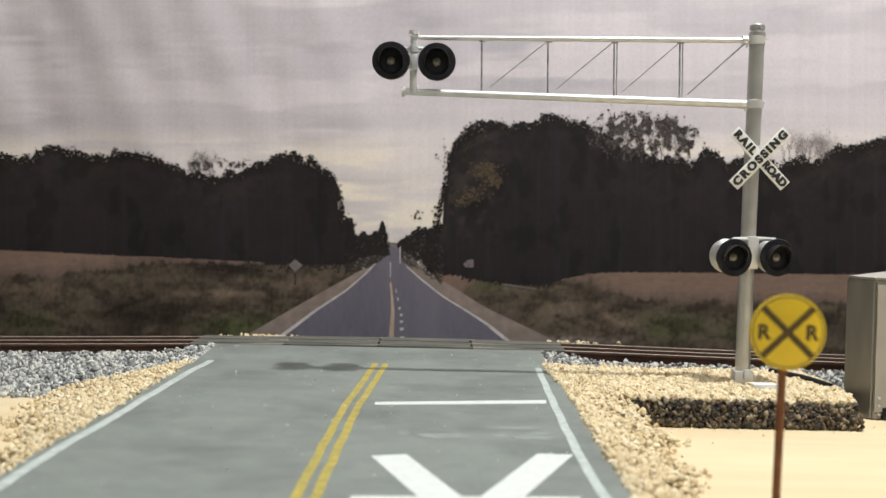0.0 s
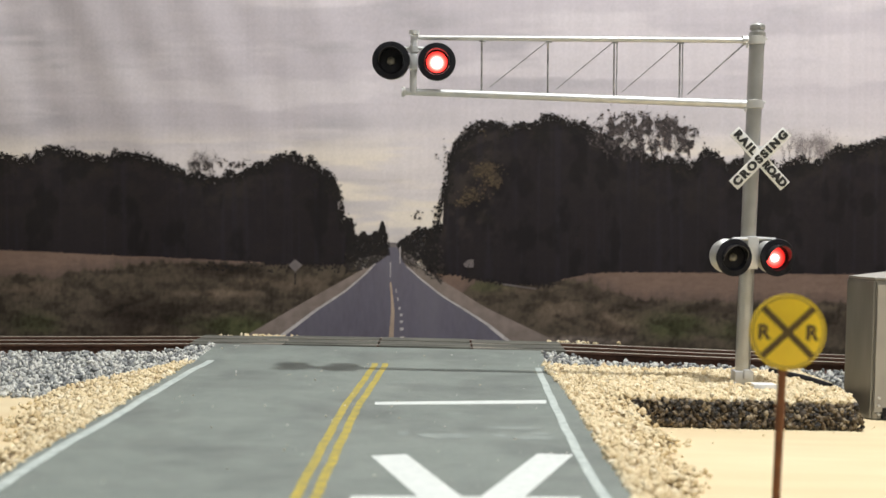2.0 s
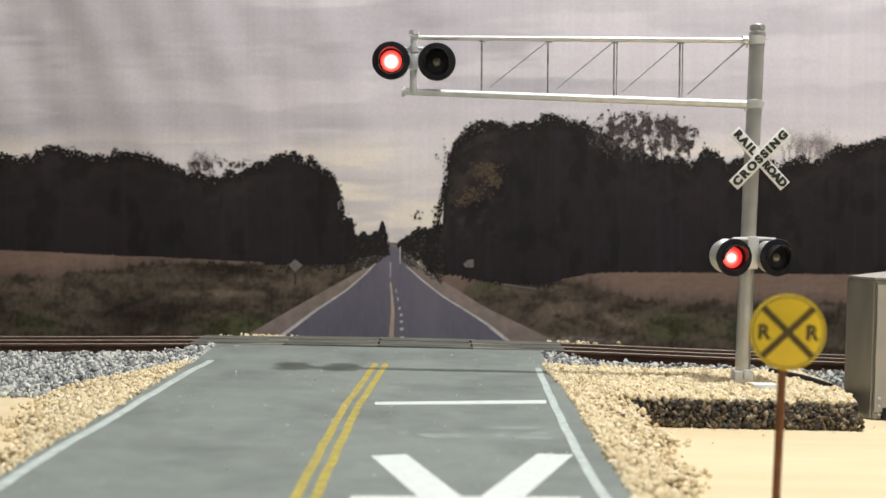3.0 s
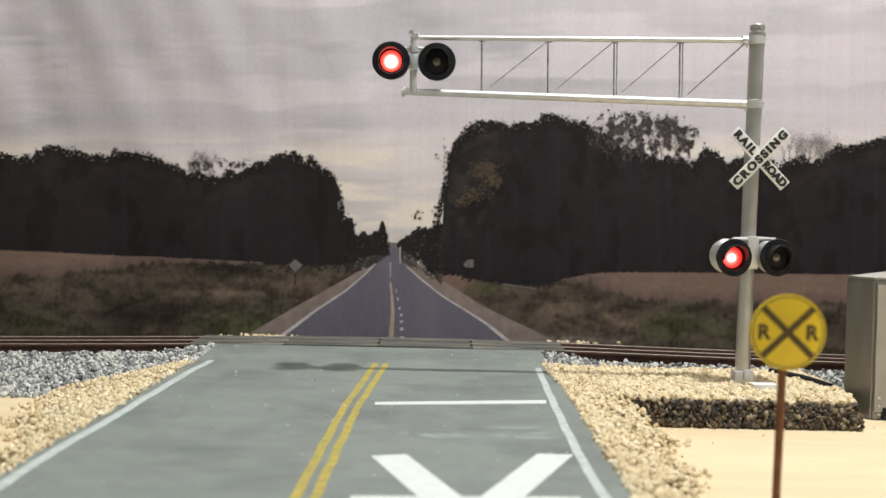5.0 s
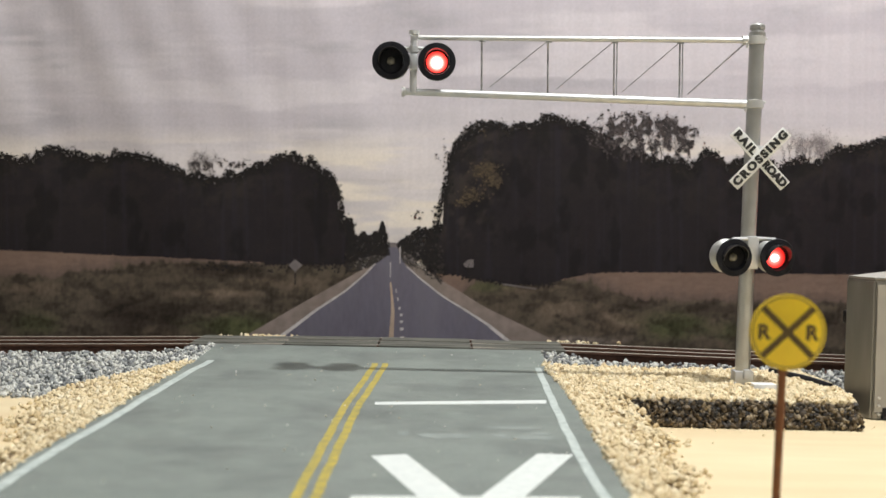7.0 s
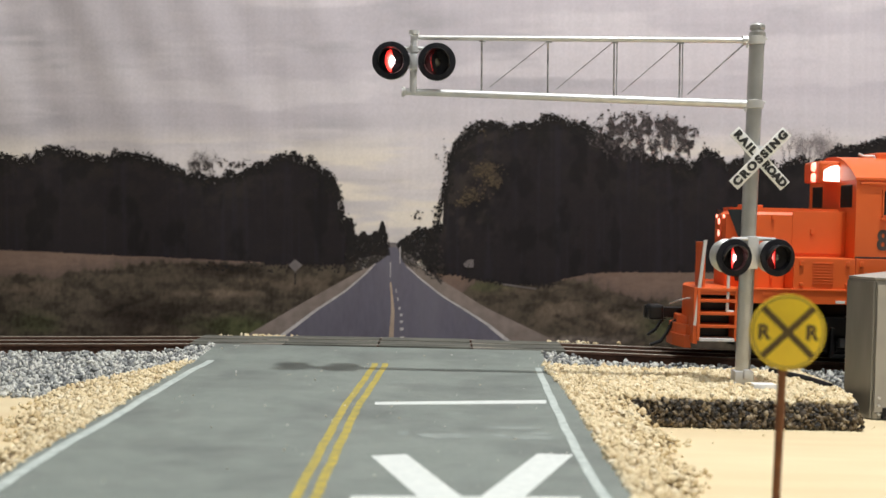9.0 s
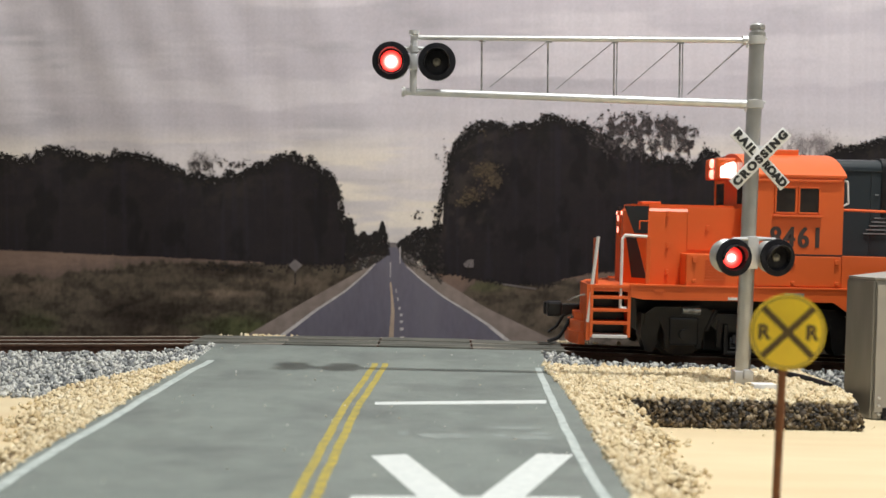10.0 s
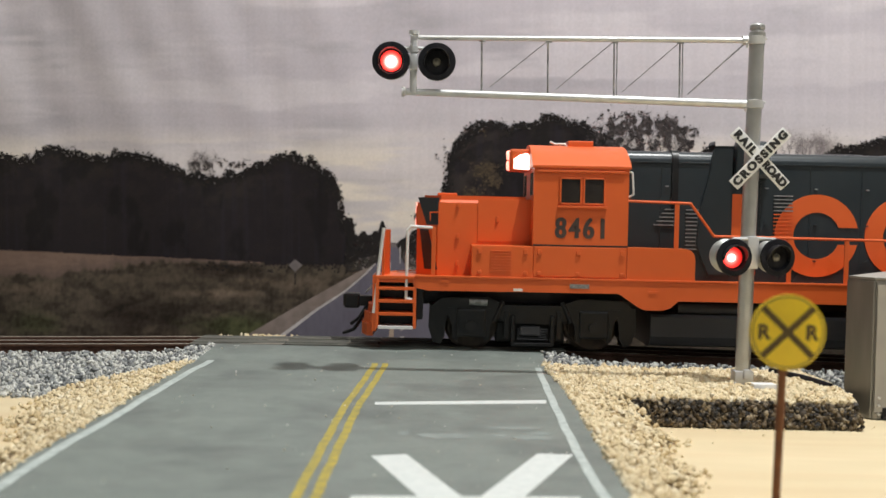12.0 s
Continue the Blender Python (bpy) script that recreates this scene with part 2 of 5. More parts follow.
for name, dims in (("wall_north", (-1700, 1700, 1500, 1600)), ("wall_south", (-1700, 1700, -2100, -2000)), ("wall_west", (-1800, -1700, -2100, 1600)), ("wall_east", (1700, 1800, -2100, 1600))):
    structure(name, box(bmesh.new(), *dims, -900, 1500), WALLPAINT, "plain painted room wall beyond the layout")
structure("ceiling", box(bmesh.new(), -1800, 1800, -2100, 1600, 1500, 1600), CEILINGPAINT, "plain white room ceiling")
structure("floor", box(bmesh.new(), -1800, 1800, -2100, 1600, -1000, -900), CARPET, "dark carpeted room floor")
structure("layout_table", box(bmesh.new(), -900, 1500, -60, 596, -40, -10, 1.0), BOARD, "pale tan foam board of the layout table")


def rail_z(x):
    """Height of the rail heads in mm: the line is humped where the road crosses."""
    d = (x + 20) / 170
    return 2.4 - 4.6 * (1 - math.exp(-d * d))


NEAR, MIDDLE, FAR = 495.0, 509.5, 524.0


# ---------------------------------------------------------------- road
def road_z(y):
    return 2.0 * min(1, max(0, (y - 440) / 42)) ** 1.3


def strip(bm, xa, xb, y0, y1, lift, thick, steps=30, mat=0, bend=None):
    """A strip of the road surface between xa and xb, following its rise to the rails."""
    top, low = [], []
    for i in range(steps + 1):
        y = y0 + (y1 - y0) * i / steps
        k = bend(y) if bend else 0
        for row, z in ((top, road_z(y) + lift), (low, road_z(y) + lift - thick)):
            row.append((bm.verts.new(Vector((xa + k, y, z)) / 1000), bm.verts.new(Vector((xb + k, y, z)) / 1000)))
    fs = []
    for i in range(steps):
        fs.append(bm.faces.new((top[i][0], top[i][1], top[i + 1][1], top[i + 1][0])))
        fs.append(bm.faces.new((low[i][0], low[i + 1][0], low[i + 1][1], low[i][1])))
        fs.append(bm.faces.new((top[i][0], top[i + 1][0], low[i + 1][0], low[i][0])))
        fs.append(bm.faces.new((top[i][1], low[i][1], low[i + 1][1], top[i + 1][1])))
    for i in (0, steps):
        fs.append(bm.faces.new((top[i][0], low[i][0], low[i][1], top[i][1])))
    for f in fs:
        f.material_index = mat
    return bm


road = thing("road", "grey-green painted model road running up to the rails", "road", kind="structure")
part("road_surface", strip(bmesh.new(), -100.9, 44.3, -50, 489, 0, 9.9, 60), ROAD, road, smooth=False)


def along(pts):
    """The sideways place of a painted line at y, through (y, x) places, with a slight waver of the brush."""
    ys, xs = [p[0] for p in pts], [p[1] for p in pts]
    return lambda y: float(np.interp(y, ys, xs)) + 0.12 * math.sin(y * 0.19) + 0.08 * math.sin(y * 0.47)


EDGE_LEFT = ((240, -96.4), (265, -97.0), (282, -97.1), (300, -96.6), (322, -95.9), (353, -96.1), (388, -95.6), (415, -95.4), (430, -94.7), (448, -93.6))
EDGE_RIGHT = ((241, 37.0), (270, 36.5), (295, 36.7), (323, 37.0), (362, 37.7), (404, 38.6), (441, 39.4))
CENTRE = ((240, -28.7), (304, -28.45), (343, -28.3), (365, -27.6), (386, -26.7), (447, -24.6))
part("edge_line", strip(bmesh.new(), -1.5, 1.5, -50, 448, 0.06, 0.05, 90, bend=along(EDGE_LEFT)), EDGEWHITE, road, "faded white edge line", False)
part("edge_line", strip(bmesh.new(), -1.25, 1.25, -50, 446, 0.06, 0.05, 90, bend=along(EDGE_RIGHT)), EDGEWHITE, road, "faded white edge line", False)
for x in (-2.12, 2.12):
    part("centre_line", strip(bmesh.new(), x - 1.2, x + 1.2, -50, 449, 0.06, 0.05, 90, bend=along(CENTRE)), YELLOW, road, "worn yellow centre line", False)
part("stop_line", plan(bmesh.new(), [(-21, 353), (35.3, 362.3), (35.6, 369), (-21, 358.4)], 0.01, 0.08), WHITE, road, "white stop line", False)
bm = bmesh.new()
plan(bm, [(-17.3, 278.6), (-8.3, 281.4), (30.5, 162), (21.5, 160)], 0.01, 0.08)
plan(bm, [(25.7, 285.3), (35.0, 284.8), (-9.2, 163), (-18.3, 163.5)], 0.01, 0.10)
part("crossing_cross", bm, WHITE, road, "large white painted cross", False)
part("crossing_bar", plan(bmesh.new(), [(-19, 231.5), (31.5, 235), (31.5, 241.8), (-19, 238.6)], 0.01, 0.07), WHITE, road, "thin white painted bar", False)
rng = random.Random(4)
for cx, cy, w, h in ((1.5, 306, 13, 4.5), (26, 306, 9, 4), (-10, 308, 3, 4), (17, 308, 4, 3), (22, 319.5, 13, 2), (29, 312, 5, 2.5)):
    bm = bmesh.new()
    plan(bm, [(cx + w * (0.75 + 0.35 * rng.random()) * math.cos(a * 0.349) * 0.62, cy + h * (0.6 + 0.5 * rng.random()) * math.sin(a * 0.349)) for a in range(18)], 0.005, 0.03)
    part("worn_patch", bm, ROADWORN, road, "chalky worn patch", False)

# ---------------------------------------------------------------- track
track = thing("track", "three-rail model track with rusty brown rails", "railway track", kind="structure")
for y in (NEAR, MIDDLE, FAR):
    bm = bmesh.new()
    prof = ((-2.2, -5.6), (2.2, -5.6), (2.2, -4.9), (0.55, -4.2), (0.55, -1.6), (1.15, -1.2), (1.15, -0.15), (0.9, 0), (-0.9, 0), (-1.15, -0.15), (-1.15, -1.2), (-0.55, -1.6), (-0.55, -4.2), (-2.2, -4.9))
    xs = [-640 + i * 12 for i in range(170)]
    rings = [[bm.verts.new(Vector((x, y + p, rail_z(x) + q)) / 1000) for p, q in prof] for x in xs]
    for a, b in zip(rings, rings[1:]):
        for i in range(len(prof)):
            f = bm.faces.new((a[i], a[(i + 1) % len(prof)], b[(i + 1) % len(prof)], b[i]))
            f.material_index = 1 if i in (6, 7, 8) else 0
    part("rail", bm, [RAILSIDE, RAILTOP], track, smooth=False)
tie = finish("tie", box(bmesh.new(), -2.6, 2.6, NEAR - 11, FAR + 11, -4.5, 0, 0.4), TIE)
for i in range(120):
    x = -620 + i * 15.2
    ob = new("tie", tie)
    ob.parent = track
    ob.location = (x / 1000, 0, (rail_z(x) - 5.5) / 1000)
# bed under the ties, in the near-black painted gap shade
bm = bmesh.new()
for x0 in range(-640, 1400, 40):
    z = min(rail_z(x0), rail_z(x0 + 40)) - 7.2
    if z > -9.6:
        slab(bm, [(x0, -10), (x0 + 40, -10), (x0 + 40, z), (x0, z)], 476, 548)
part("bed", bm, GREYGAPS, track, smooth=False)
# timbers of the crossing
for i in range(4):
    xa = -113 + 42.3 * i
    for j, (ya, yb) in enumerate(((NEAR - 5.5, NEAR - 1.6), (NEAR + 1.6, MIDDLE - 1.6), (MIDDLE + 1.6, FAR - 1.6))):
        bm = box(bmesh.new(), xa + 0.5, xa + 41.8, ya, yb, -4, rail_z(xa + 21) + 0.25 + 0.2 * rng.random(), 0.35)
        part("crossing_timber", bm, TIMBER, track, "weathered grey-green crossing timber", False)


# ---------------------------------------------------------------- loose stone
def stones(name, spots, mat, label, rmin, rmax, seed):
    """Loose crushed stones, each a small uneven lump resting on the surface under it."""
    r = random.Random(seed)
    ico = bmesh.new()
    bmesh.ops.create_icosphere(ico, subdivisions=1, radius=1)
    base = [v.co.copy() for v in ico.verts]
    tris = [[v.index for v in f.verts] for f in ico.faces]
    ico.free()
    verts, faces = [], []
    for x, y, z in spots:
        s = rmin + (rmax - rmin) * r.random() ** 1.6
        rot = Euler((r.random() * 6.3, r.random() * 6.3, r.random() * 6.3)).to_matrix()
        sx, sy, sz = s * r.uniform(0.8, 1.3), s * r.uniform(0.7, 1.1), s * r.uniform(0.55, 0.95)
        k = len(verts)
        for c in base:
            j = r.uniform(0.66, 1.18)
            p = rot @ Vector((c.x * sx * j, c.y * sy * j, c.z * sz * j))
            verts.append(((x + p.x) / 1000, (y + p.y) / 1000, (z + p.z) / 1000))
        faces.extend([k + a for a in t] for t in tris)
    me = bpy.data.meshes.new(name)
    me.from_pydata(verts, [], faces)
    me.materials.append(mat)
    return tagged(new(name, me), label, "gravel", "", "stuff")


def clamp(v, a=0.0, b=1.0):
    return max(a, min(b, v))


def left_edge(y):
    """Outer foot of the tan shoulder on the open side of the road."""
    return -104 - clamp((y - 240) / 170) * 46 - 4 * math.sin(y * 0.11) - 3 * math.sin(y * 0.23)


def right_edge(y):
    return 66 + clamp((y - 270) / 110) * 8 + 3.5 * math.sin(y * 0.13) + 2.5 * math.sin(y * 0.31)


def shoulder_z(x, y):
    """Surface of the stone beds beside the road, mm."""
    if x < -98:
        u = clamp((-99 - x) / max(4, -99 - left_edge(y)))
        return (road_z(y) + 0.3) * (1 - u) - 9.6 * u ** 1.25
    u = clamp((x - 42) / max(4, right_edge(y) - 42))
    return (road_z(y) + 0.3) * (1 - u) - 9.6 * u ** 1.25


def ballast_z(x, y):
    """Shoulder of the track ballast: level by the ties, then falling to the board, banked up against the road."""
    top = rail_z(x) - 3.6
    u = clamp((481 - y) / 66)
    z = top * (1 - u) - 10 * u
    if -128 < x < 70:
        out = clamp((-99 - x) / 28) if x < 0 else clamp((x - 44) / 26)
        z += (max(z, road_z(y) - 0.2) - z) * (1 - out)
    return z


def right_z(x, y):
    a = shoulder_z(x, y)
    return a + (max(a, -0.8 + road_z(y) * 0.6) - a) * clamp((y - 360) / 20)


PAD = (65.5, 144.6, 381.5, 456.0)


def pad_edge(y):
    """The slanting end of the slab beside the relay case."""
    return PAD[1] + min(5.2, max(0, y - PAD[2]) * 0.2)


def in_pad(x, y):
    return PAD[0] < x < pad_edge(y) and PAD[2] < y < PAD[3]


def core(name, x0, x1, y0, y1, zf, mat, drop, keep, label):
    """The solid bed under loose stones, its colour darkened to stand for shade between them."""
    bm = bmesh.new()
    nx, ny = int((x1 - x0) / 4), int((y1 - y0) / 4)
    grid = [[bm.verts.new(Vector((x0 + 4 * i, y0 + 4 * j, max(-10.5, zf(x0 + 4 * i, y0 + 4 * j) - drop))) / 1000) for j in range(ny + 1)] for i in range(nx + 1)]
    for i in range(nx):
        for j in range(ny):
            if keep(x0 + 4 * i + 2, y0 + 4 * j + 2):
                bm.faces.new((grid[i][j], grid[i + 1][j], grid[i + 1][j + 1], grid[i][j + 1]))
    bmesh.ops.delete(bm, geom=[v for v in bm.verts if not v.link_faces], context="VERTS")
    return tagged(new(name, finish(name, bm, mat, True)), label, "gravel bed", "", "stuff")


rng = random.Random(11)
spots = []
for _ in range(12500):
    y = rng.uniform(150, 478)
    x = rng.uniform(-160, -96.5)
    lim = left_edge(y) + rng.gauss(0, 3)
    if x > lim and y < 446 and not (y > 398 and x < -100 - (445 - y) * 1.2 - rng.random() * 4):
        if x > -99.7 - rng.random() * 0.8:
            continue
        spots.append((x, y, shoulder_z(x, y) + rng.uniform(-0.2, 0.7)))
stones("tan_shoulder", spots, TAN, "loose tan crushed stone along the road edge", 0.5, 1.45, 1)
core("tan_shoulder_bed", -156, -96, 150, 478, shoulder_z, TANGAPS, 0.5, lambda x, y: x > left_edge(y) + 3 and x < -98 and y < 440 and x > -104 - (445 - y) * 1.2 or y < 398 and x > left_edge(y) + 3 and x < -98, "packed tan stone bed beside the road, darkened as shade between stones")
spots = []
for _ in range(12500):
    y = rng.uniform(150, 480)
    x = rng.uniform(40.5, 86)
    lim = right_edge(y) + rng.gauss(0, 2.5) if y < 380 else 76
    if x < lim and not in_pad(x, y):
        if x < float(np.interp(y, (240, 290, 330, 380, 405, 450), (42.6, 42.6, 43.4, 44.2, 43.0, 41.8))) + rng.gauss(0.5, 0.4) or y > 456 + rng.gauss(0, 2) or 362 < y < 384 and x > 63.5 + (384 - y) * 0.35 + rng.gauss(0, 1):
            continue
        z = right_z(x, y)
        spots.append((x, y, z + rng.uniform(-0.2, 0.7)))
stones("tan_shoulder", spots, TAN, "loose tan crushed stone spilling from road to board", 0.5, 1.45, 2)
core("tan_shoulder_bed", 42, 82, 150, 478, right_z, TANGAPS, 0.5, lambda x, y: x < right_edge(y) - 3 and y < 458 and not (360 < y < 386 and x > 61), "packed tan stone bed beside the road, darkened as shade between stones")
# grey ballast
for x0, x1, seed, count in ((-330, -97, 3, 10500), (44, 330, 4, 8500)):
    spots = []
    for _ in range(count):
        x = rng.uniform(x0, x1)
        y = rng.uniform(409, 486)
        if x < 0 and (y < 445 and x > -100 - (445 - y) * 1.2 + rng.gauss(0, 2.0) or x > -99.5):
            continue
        if x > 0 and (y < 451 + rng.gauss(0, 2) and x < 150 or in_pad(x, y)):
            continue
        if x > 0 and y < 430:
            continue
        spots.append((x, y, ballast_z(x, y) + rng.uniform(-0.5, 1.1)))
    stones("track_ballast", spots, GREY, "pale grey crushed ballast beside the track", 0.6, 1.45, seed)
    core("track_ballast_bed", x0, x1, 408, 488, ballast_z, GREYGAPS, 0.7, lambda x, y: (x < -101 and (y > 446 or x < -101 - (445 - y) * 1.2)) if x < 0 else y > 440, "packed ballast bed along the track, blackened as shade between stones")
# a few stones behind the far rail
spots = [(rng.gauss(m, 9), FAR + 4 + rng.random() * 4, 0.6 + rng.random()) for m in (-88, -88, 62) for _ in range(30)]
stones("far_ballast", spots, TAN, "pale stones behind the far rail", 0.6, 1.4, 5)

spots = [(rng.uniform(-90, 36), rng.uniform(200, 485)) for _ in range(110)]
spots = [(x, y, road_z(y) + 0.12) for x, y in spots] + [(rng.gauss(41, 2.5), rng.uniform(425, 485), 1.2) for _ in range(14)]
spots += [(rng.gauss(-91, 2.5), rng.uniform(474, 487), 1.9) for _ in range(9)]
stones("road_grit", spots, GRIT, "scattered pale grit lying on the road", 0.12, 0.42, 9)

spots = [(72 + rng.random() * 78, 378 - rng.random() ** 2 * 12, -9.8) for _ in range(16)] + [(150, 380, -9.5), (88, 352, -9.8), (152, 383, -9.4)]
stones("stray_stone", spots, TAN, "stray stones lying on the pale board", 0.25, 0.8, 12)

# ---------------------------------------------------------------- stone pad under the signal
pad = thing("signal_pad", "slab of dark glued gravel topped with tan stone", "gravel slab")
bm = bmesh.new()
plan(bm, [(PAD[0] + 1, PAD[2] + 1), (PAD[1] - 1, PAD[2] + 1), (PAD[1] + 4, PAD[2] + 27), (PAD[1] + 4, PAD[3]), (PAD[0] + 1, PAD[3])], -10, -1.6)
part("slab", bm, CORE, pad, smooth=False)
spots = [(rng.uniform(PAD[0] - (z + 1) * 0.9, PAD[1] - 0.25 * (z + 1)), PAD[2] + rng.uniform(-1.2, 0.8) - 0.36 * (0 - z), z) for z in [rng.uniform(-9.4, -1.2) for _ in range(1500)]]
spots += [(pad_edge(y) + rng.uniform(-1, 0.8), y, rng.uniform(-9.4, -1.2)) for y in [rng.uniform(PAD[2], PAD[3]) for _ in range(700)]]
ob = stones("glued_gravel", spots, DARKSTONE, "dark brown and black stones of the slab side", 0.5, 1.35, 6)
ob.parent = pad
del ob["category"]
spots = []
while len(spots) < 4300:
    x, y = rng.uniform(PAD[0], PAD[1] + 6), rng.uniform(PAD[2] - 0.5, PAD[3])
    if in_pad(x, y):
        spots.append((x, y, -0.9 + rng.uniform(-0.4, 0.6)))
ob = stones("top_gravel", spots, TAN, "tan stones on the slab top", 0.7, 1.8, 7)
ob.parent = pad
del ob["category"]

# ---------------------------------------------------------------- printed backdrop
UNIT = 0.3487  # millimetres of one unit of the print
PRINT = pose(0, 0.68, 0.0403, 0, -1.2, 0)
backdrop = thing("backdrop", "printed vinyl backdrop of a country road between dark woods", "backdrop", PRINT, kind="structure")
WOOD = material("print_woods", (0.0168, 0.01456, 0.01512), 0.6, spec=0.12, colour2=(0.02688, 0.0224, 0.02016), scale=32, detail=6, stretch=(1, 1, 0.6))
LEAVES = material("print_leaves", (0.0224, 0.02016, 0.01792), 0.6, spec=0.12, palette=[(0.01568, 0.014, 0.01456), (0.02016, 0.01736, 0.0168), (0.02464, 0.02072, 0.01904), (0.0168, 0.01512, 0.01568), (0.03136, 0.02576, 0.02128), (0.01904, 0.01624, 0.01624)], colour2=(0.01904, 0.0168, 0.0168), scale=45, amount=0.8)
OCHRE = material("print_ochre_leaves", (0.10, 0.072, 0.045), 0.6, spec=0.12, palette=[(0.085, 0.062, 0.040), (0.055, 0.044, 0.030), (0.115, 0.083, 0.052)], colour2=(0.065, 0.052, 0.039), scale=300, amount=0.5)
TWIGS = material("print_bare_twigs", (0.10, 0.085, 0.08), 0.6, spec=0.12, palette=[(0.035, 0.030, 0.030), (0.055, 0.047, 0.046), (0.028, 0.024, 0.024), (0.12, 0.10, 0.10), (0.042, 0.034, 0.032), (0.05, 0.042, 0.042)], colour2=(0.05, 0.042, 0.042), scale=300, amount=0.4)
FIELD = material("print_field", (0.186, 0.126, 0.099), 0.6, spec=0.12, colour2=(0.16, 0.11, 0.088), scale=150)
PALETWIGS = material("print_pale_twigs", (0.22, 0.19, 0.19), 0.6, spec=0.12, palette=[(0.20, 0.175, 0.175), (0.27, 0.235, 0.235), (0.33, 0.29, 0.29)], colour2=(0.25, 0.22, 0.22), scale=300, amount=0.4)
GRAVELPRINT = material("print_shoulder", (0.2712, 0.2188, 0.1925), 0.6, spec=0.12, colour2=(0.2013, 0.161, 0.14), scale=140, stain=(30, (0.175, 0.1487, 0.1225), 0.5))
ASPHALT = material("print_asphalt", (0.152, 0.140, 0.176), 0.55, spec=0.12, colour2=(0.110, 0.100, 0.124), scale=90, detail=10, grain=0.75, stretch=(1.6, 1, 0.5), stain=(22, (0.178, 0.166, 0.196), 0.7))
LINEWHITE = material("print_white_line", (0.58, 0.54, 0.53), 0.6, spec=0.12, colour2=(0.44, 0.41, 0.40), scale=200)
LINEYELLOW = material("print_yellow_line", (0.48, 0.37, 0.28), 0.6, spec=0.12, colour2=(0.38, 0.29, 0.22), scale=200)
ROADSIDE = material("print_roadside", (0.05, 0.042, 0.038), 0.6, spec=0.12, palette=[(0.045, 0.038, 0.035), (0.028, 0.024, 0.023), (0.065, 0.055, 0.050), (0.036, 0.033, 0.026)], colour2=(0.032, 0.027, 0.025), scale=300, amount=0.5)
HAZE = material("print_distance", (0.15, 0.13, 0.128), 0.6, spec=0.12, colour2=(0.20, 0.175, 0.17), scale=160)


def sag(u, v):
    """Slight pleats of the hanging sheet, stronger towards its open upper corner, mm."""
    soft = clamp((900 - u) / 600)
    high = clamp((360 - v) / 260)
    pleats = 0.9 * math.sin(u * 0.030 - v * 0.010 + 0.6) + 0.45 * math.sin(u * 0.061 - v * 0.027 + 2.0) + 0.3 * math.sin(u * 0.017 - v * 0.02)
    return 0.9 * math.sin(u * 0.021 - v * 0.006) * soft + pleats * high * soft + 0.5 * math.sin(u * 0.0093 + v * 0.004 + 1)


def on_sheet(u, v, layer):
    """A place on the print: u to the side and v down, in units of the print."""
    return Vector(((u - 784) * UNIT, sag(u, v) - 0.22 * layer, (441 - v) * UNIT)) / 1000


def sheet_poly(bm, pts, layer):
    try:
        bm.faces.new([bm.verts.new(on_sheet(u, v, layer)) for u, v in pts])
    except ValueError:
        pass


def between(line, v):
    """u of a bent line of (u, v) places, from top to bottom, at v."""
    for (ua, va), (ub, vb) in zip(line, line[1:]):
        if va <= v <= vb:
            return ua + (ub - ua) * (v - va) / max(1e-6, vb - va)
    return line[-1][0] if v > line[-1][1] else line[0][0]


def sheet_rows(bm, left, right, layer, dv=5, cols=14):
    """The part of the print between two bent lines."""
    v0, v1 = left[0][1], left[-1][1]
    n = max(1, int((v1 - v0) / dv))
    grid = []
    for i in range(n + 1):
        v = v0 + (v1 - v0) * i / n
        a, b = between(left, v), between(right, v)
        grid.append([bm.verts.new(on_sheet(a + (b - a) * j / cols, v, layer)) for j in range(cols + 1)])
    for p, q in zip(grid, grid[1:]):
        for j in range(cols):
            bm.faces.new((p[j], p[j + 1], q[j + 1], q[j]))


def printed(name, bm, mat, label):
    ob = part(name, bm, mat, backdrop, label, False)
    return ob


def fbm(x, y, seed, octaves=4):
    """Smooth value noise in several octaves, 0 to 1."""
    table = np.random.RandomState(seed).rand(128, 128)
    total, gain, sum_gain = 0.0, 1.0, 0.0
    for k in range(octaves):
        xi, yi = np.floor(x).astype(int), np.floor(y).astype(int)
        fx, fy = x - xi, y - yi
        fx, fy = fx * fx * (3 - 2 * fx), fy * fy * (3 - 2 * fy)
        a, b = xi % 128, yi % 128
        c, d = (xi + 1) % 128, (yi + 1) % 128
        total = total + gain * ((table[a, b] * (1 - fx) + table[c, b] * fx) * (1 - fy) + (table[a, d] * (1 - fx) + table[c, d] * fx) * fy)
        sum_gain += gain
        gain *= 0.55
        x, y = x * 2.03 + 17.3, y * 2.03 + 5.7
    return total / sum_gain


def ramp_between(v, a, b):
    k = np.clip((v - a) / (b - a), 0, 1)
    return k * k * (3 - 2 * k)


def blend(base, colour, weight):
    return base + (np.array(colour) - base) * np.asarray(weight)[..., None]


def weave(u, v):
    """Uneven threads and ink bands of the printed cloth."""
    zero = np.zeros_like(u)
    return 1 + 0.060 * (fbm(u / 5.5, zero + 0.5, 71, 1) - 0.5) + 0.05 * (fbm(zero + 0.5, v / 6.0, 72, 1) - 0.5) + 0.06 * (fbm(u / 24, v / 400, 73, 2) - 0.5) + 0.035 * (fbm(u / 3.2, v / 3.2, 74, 2) - 0.5)


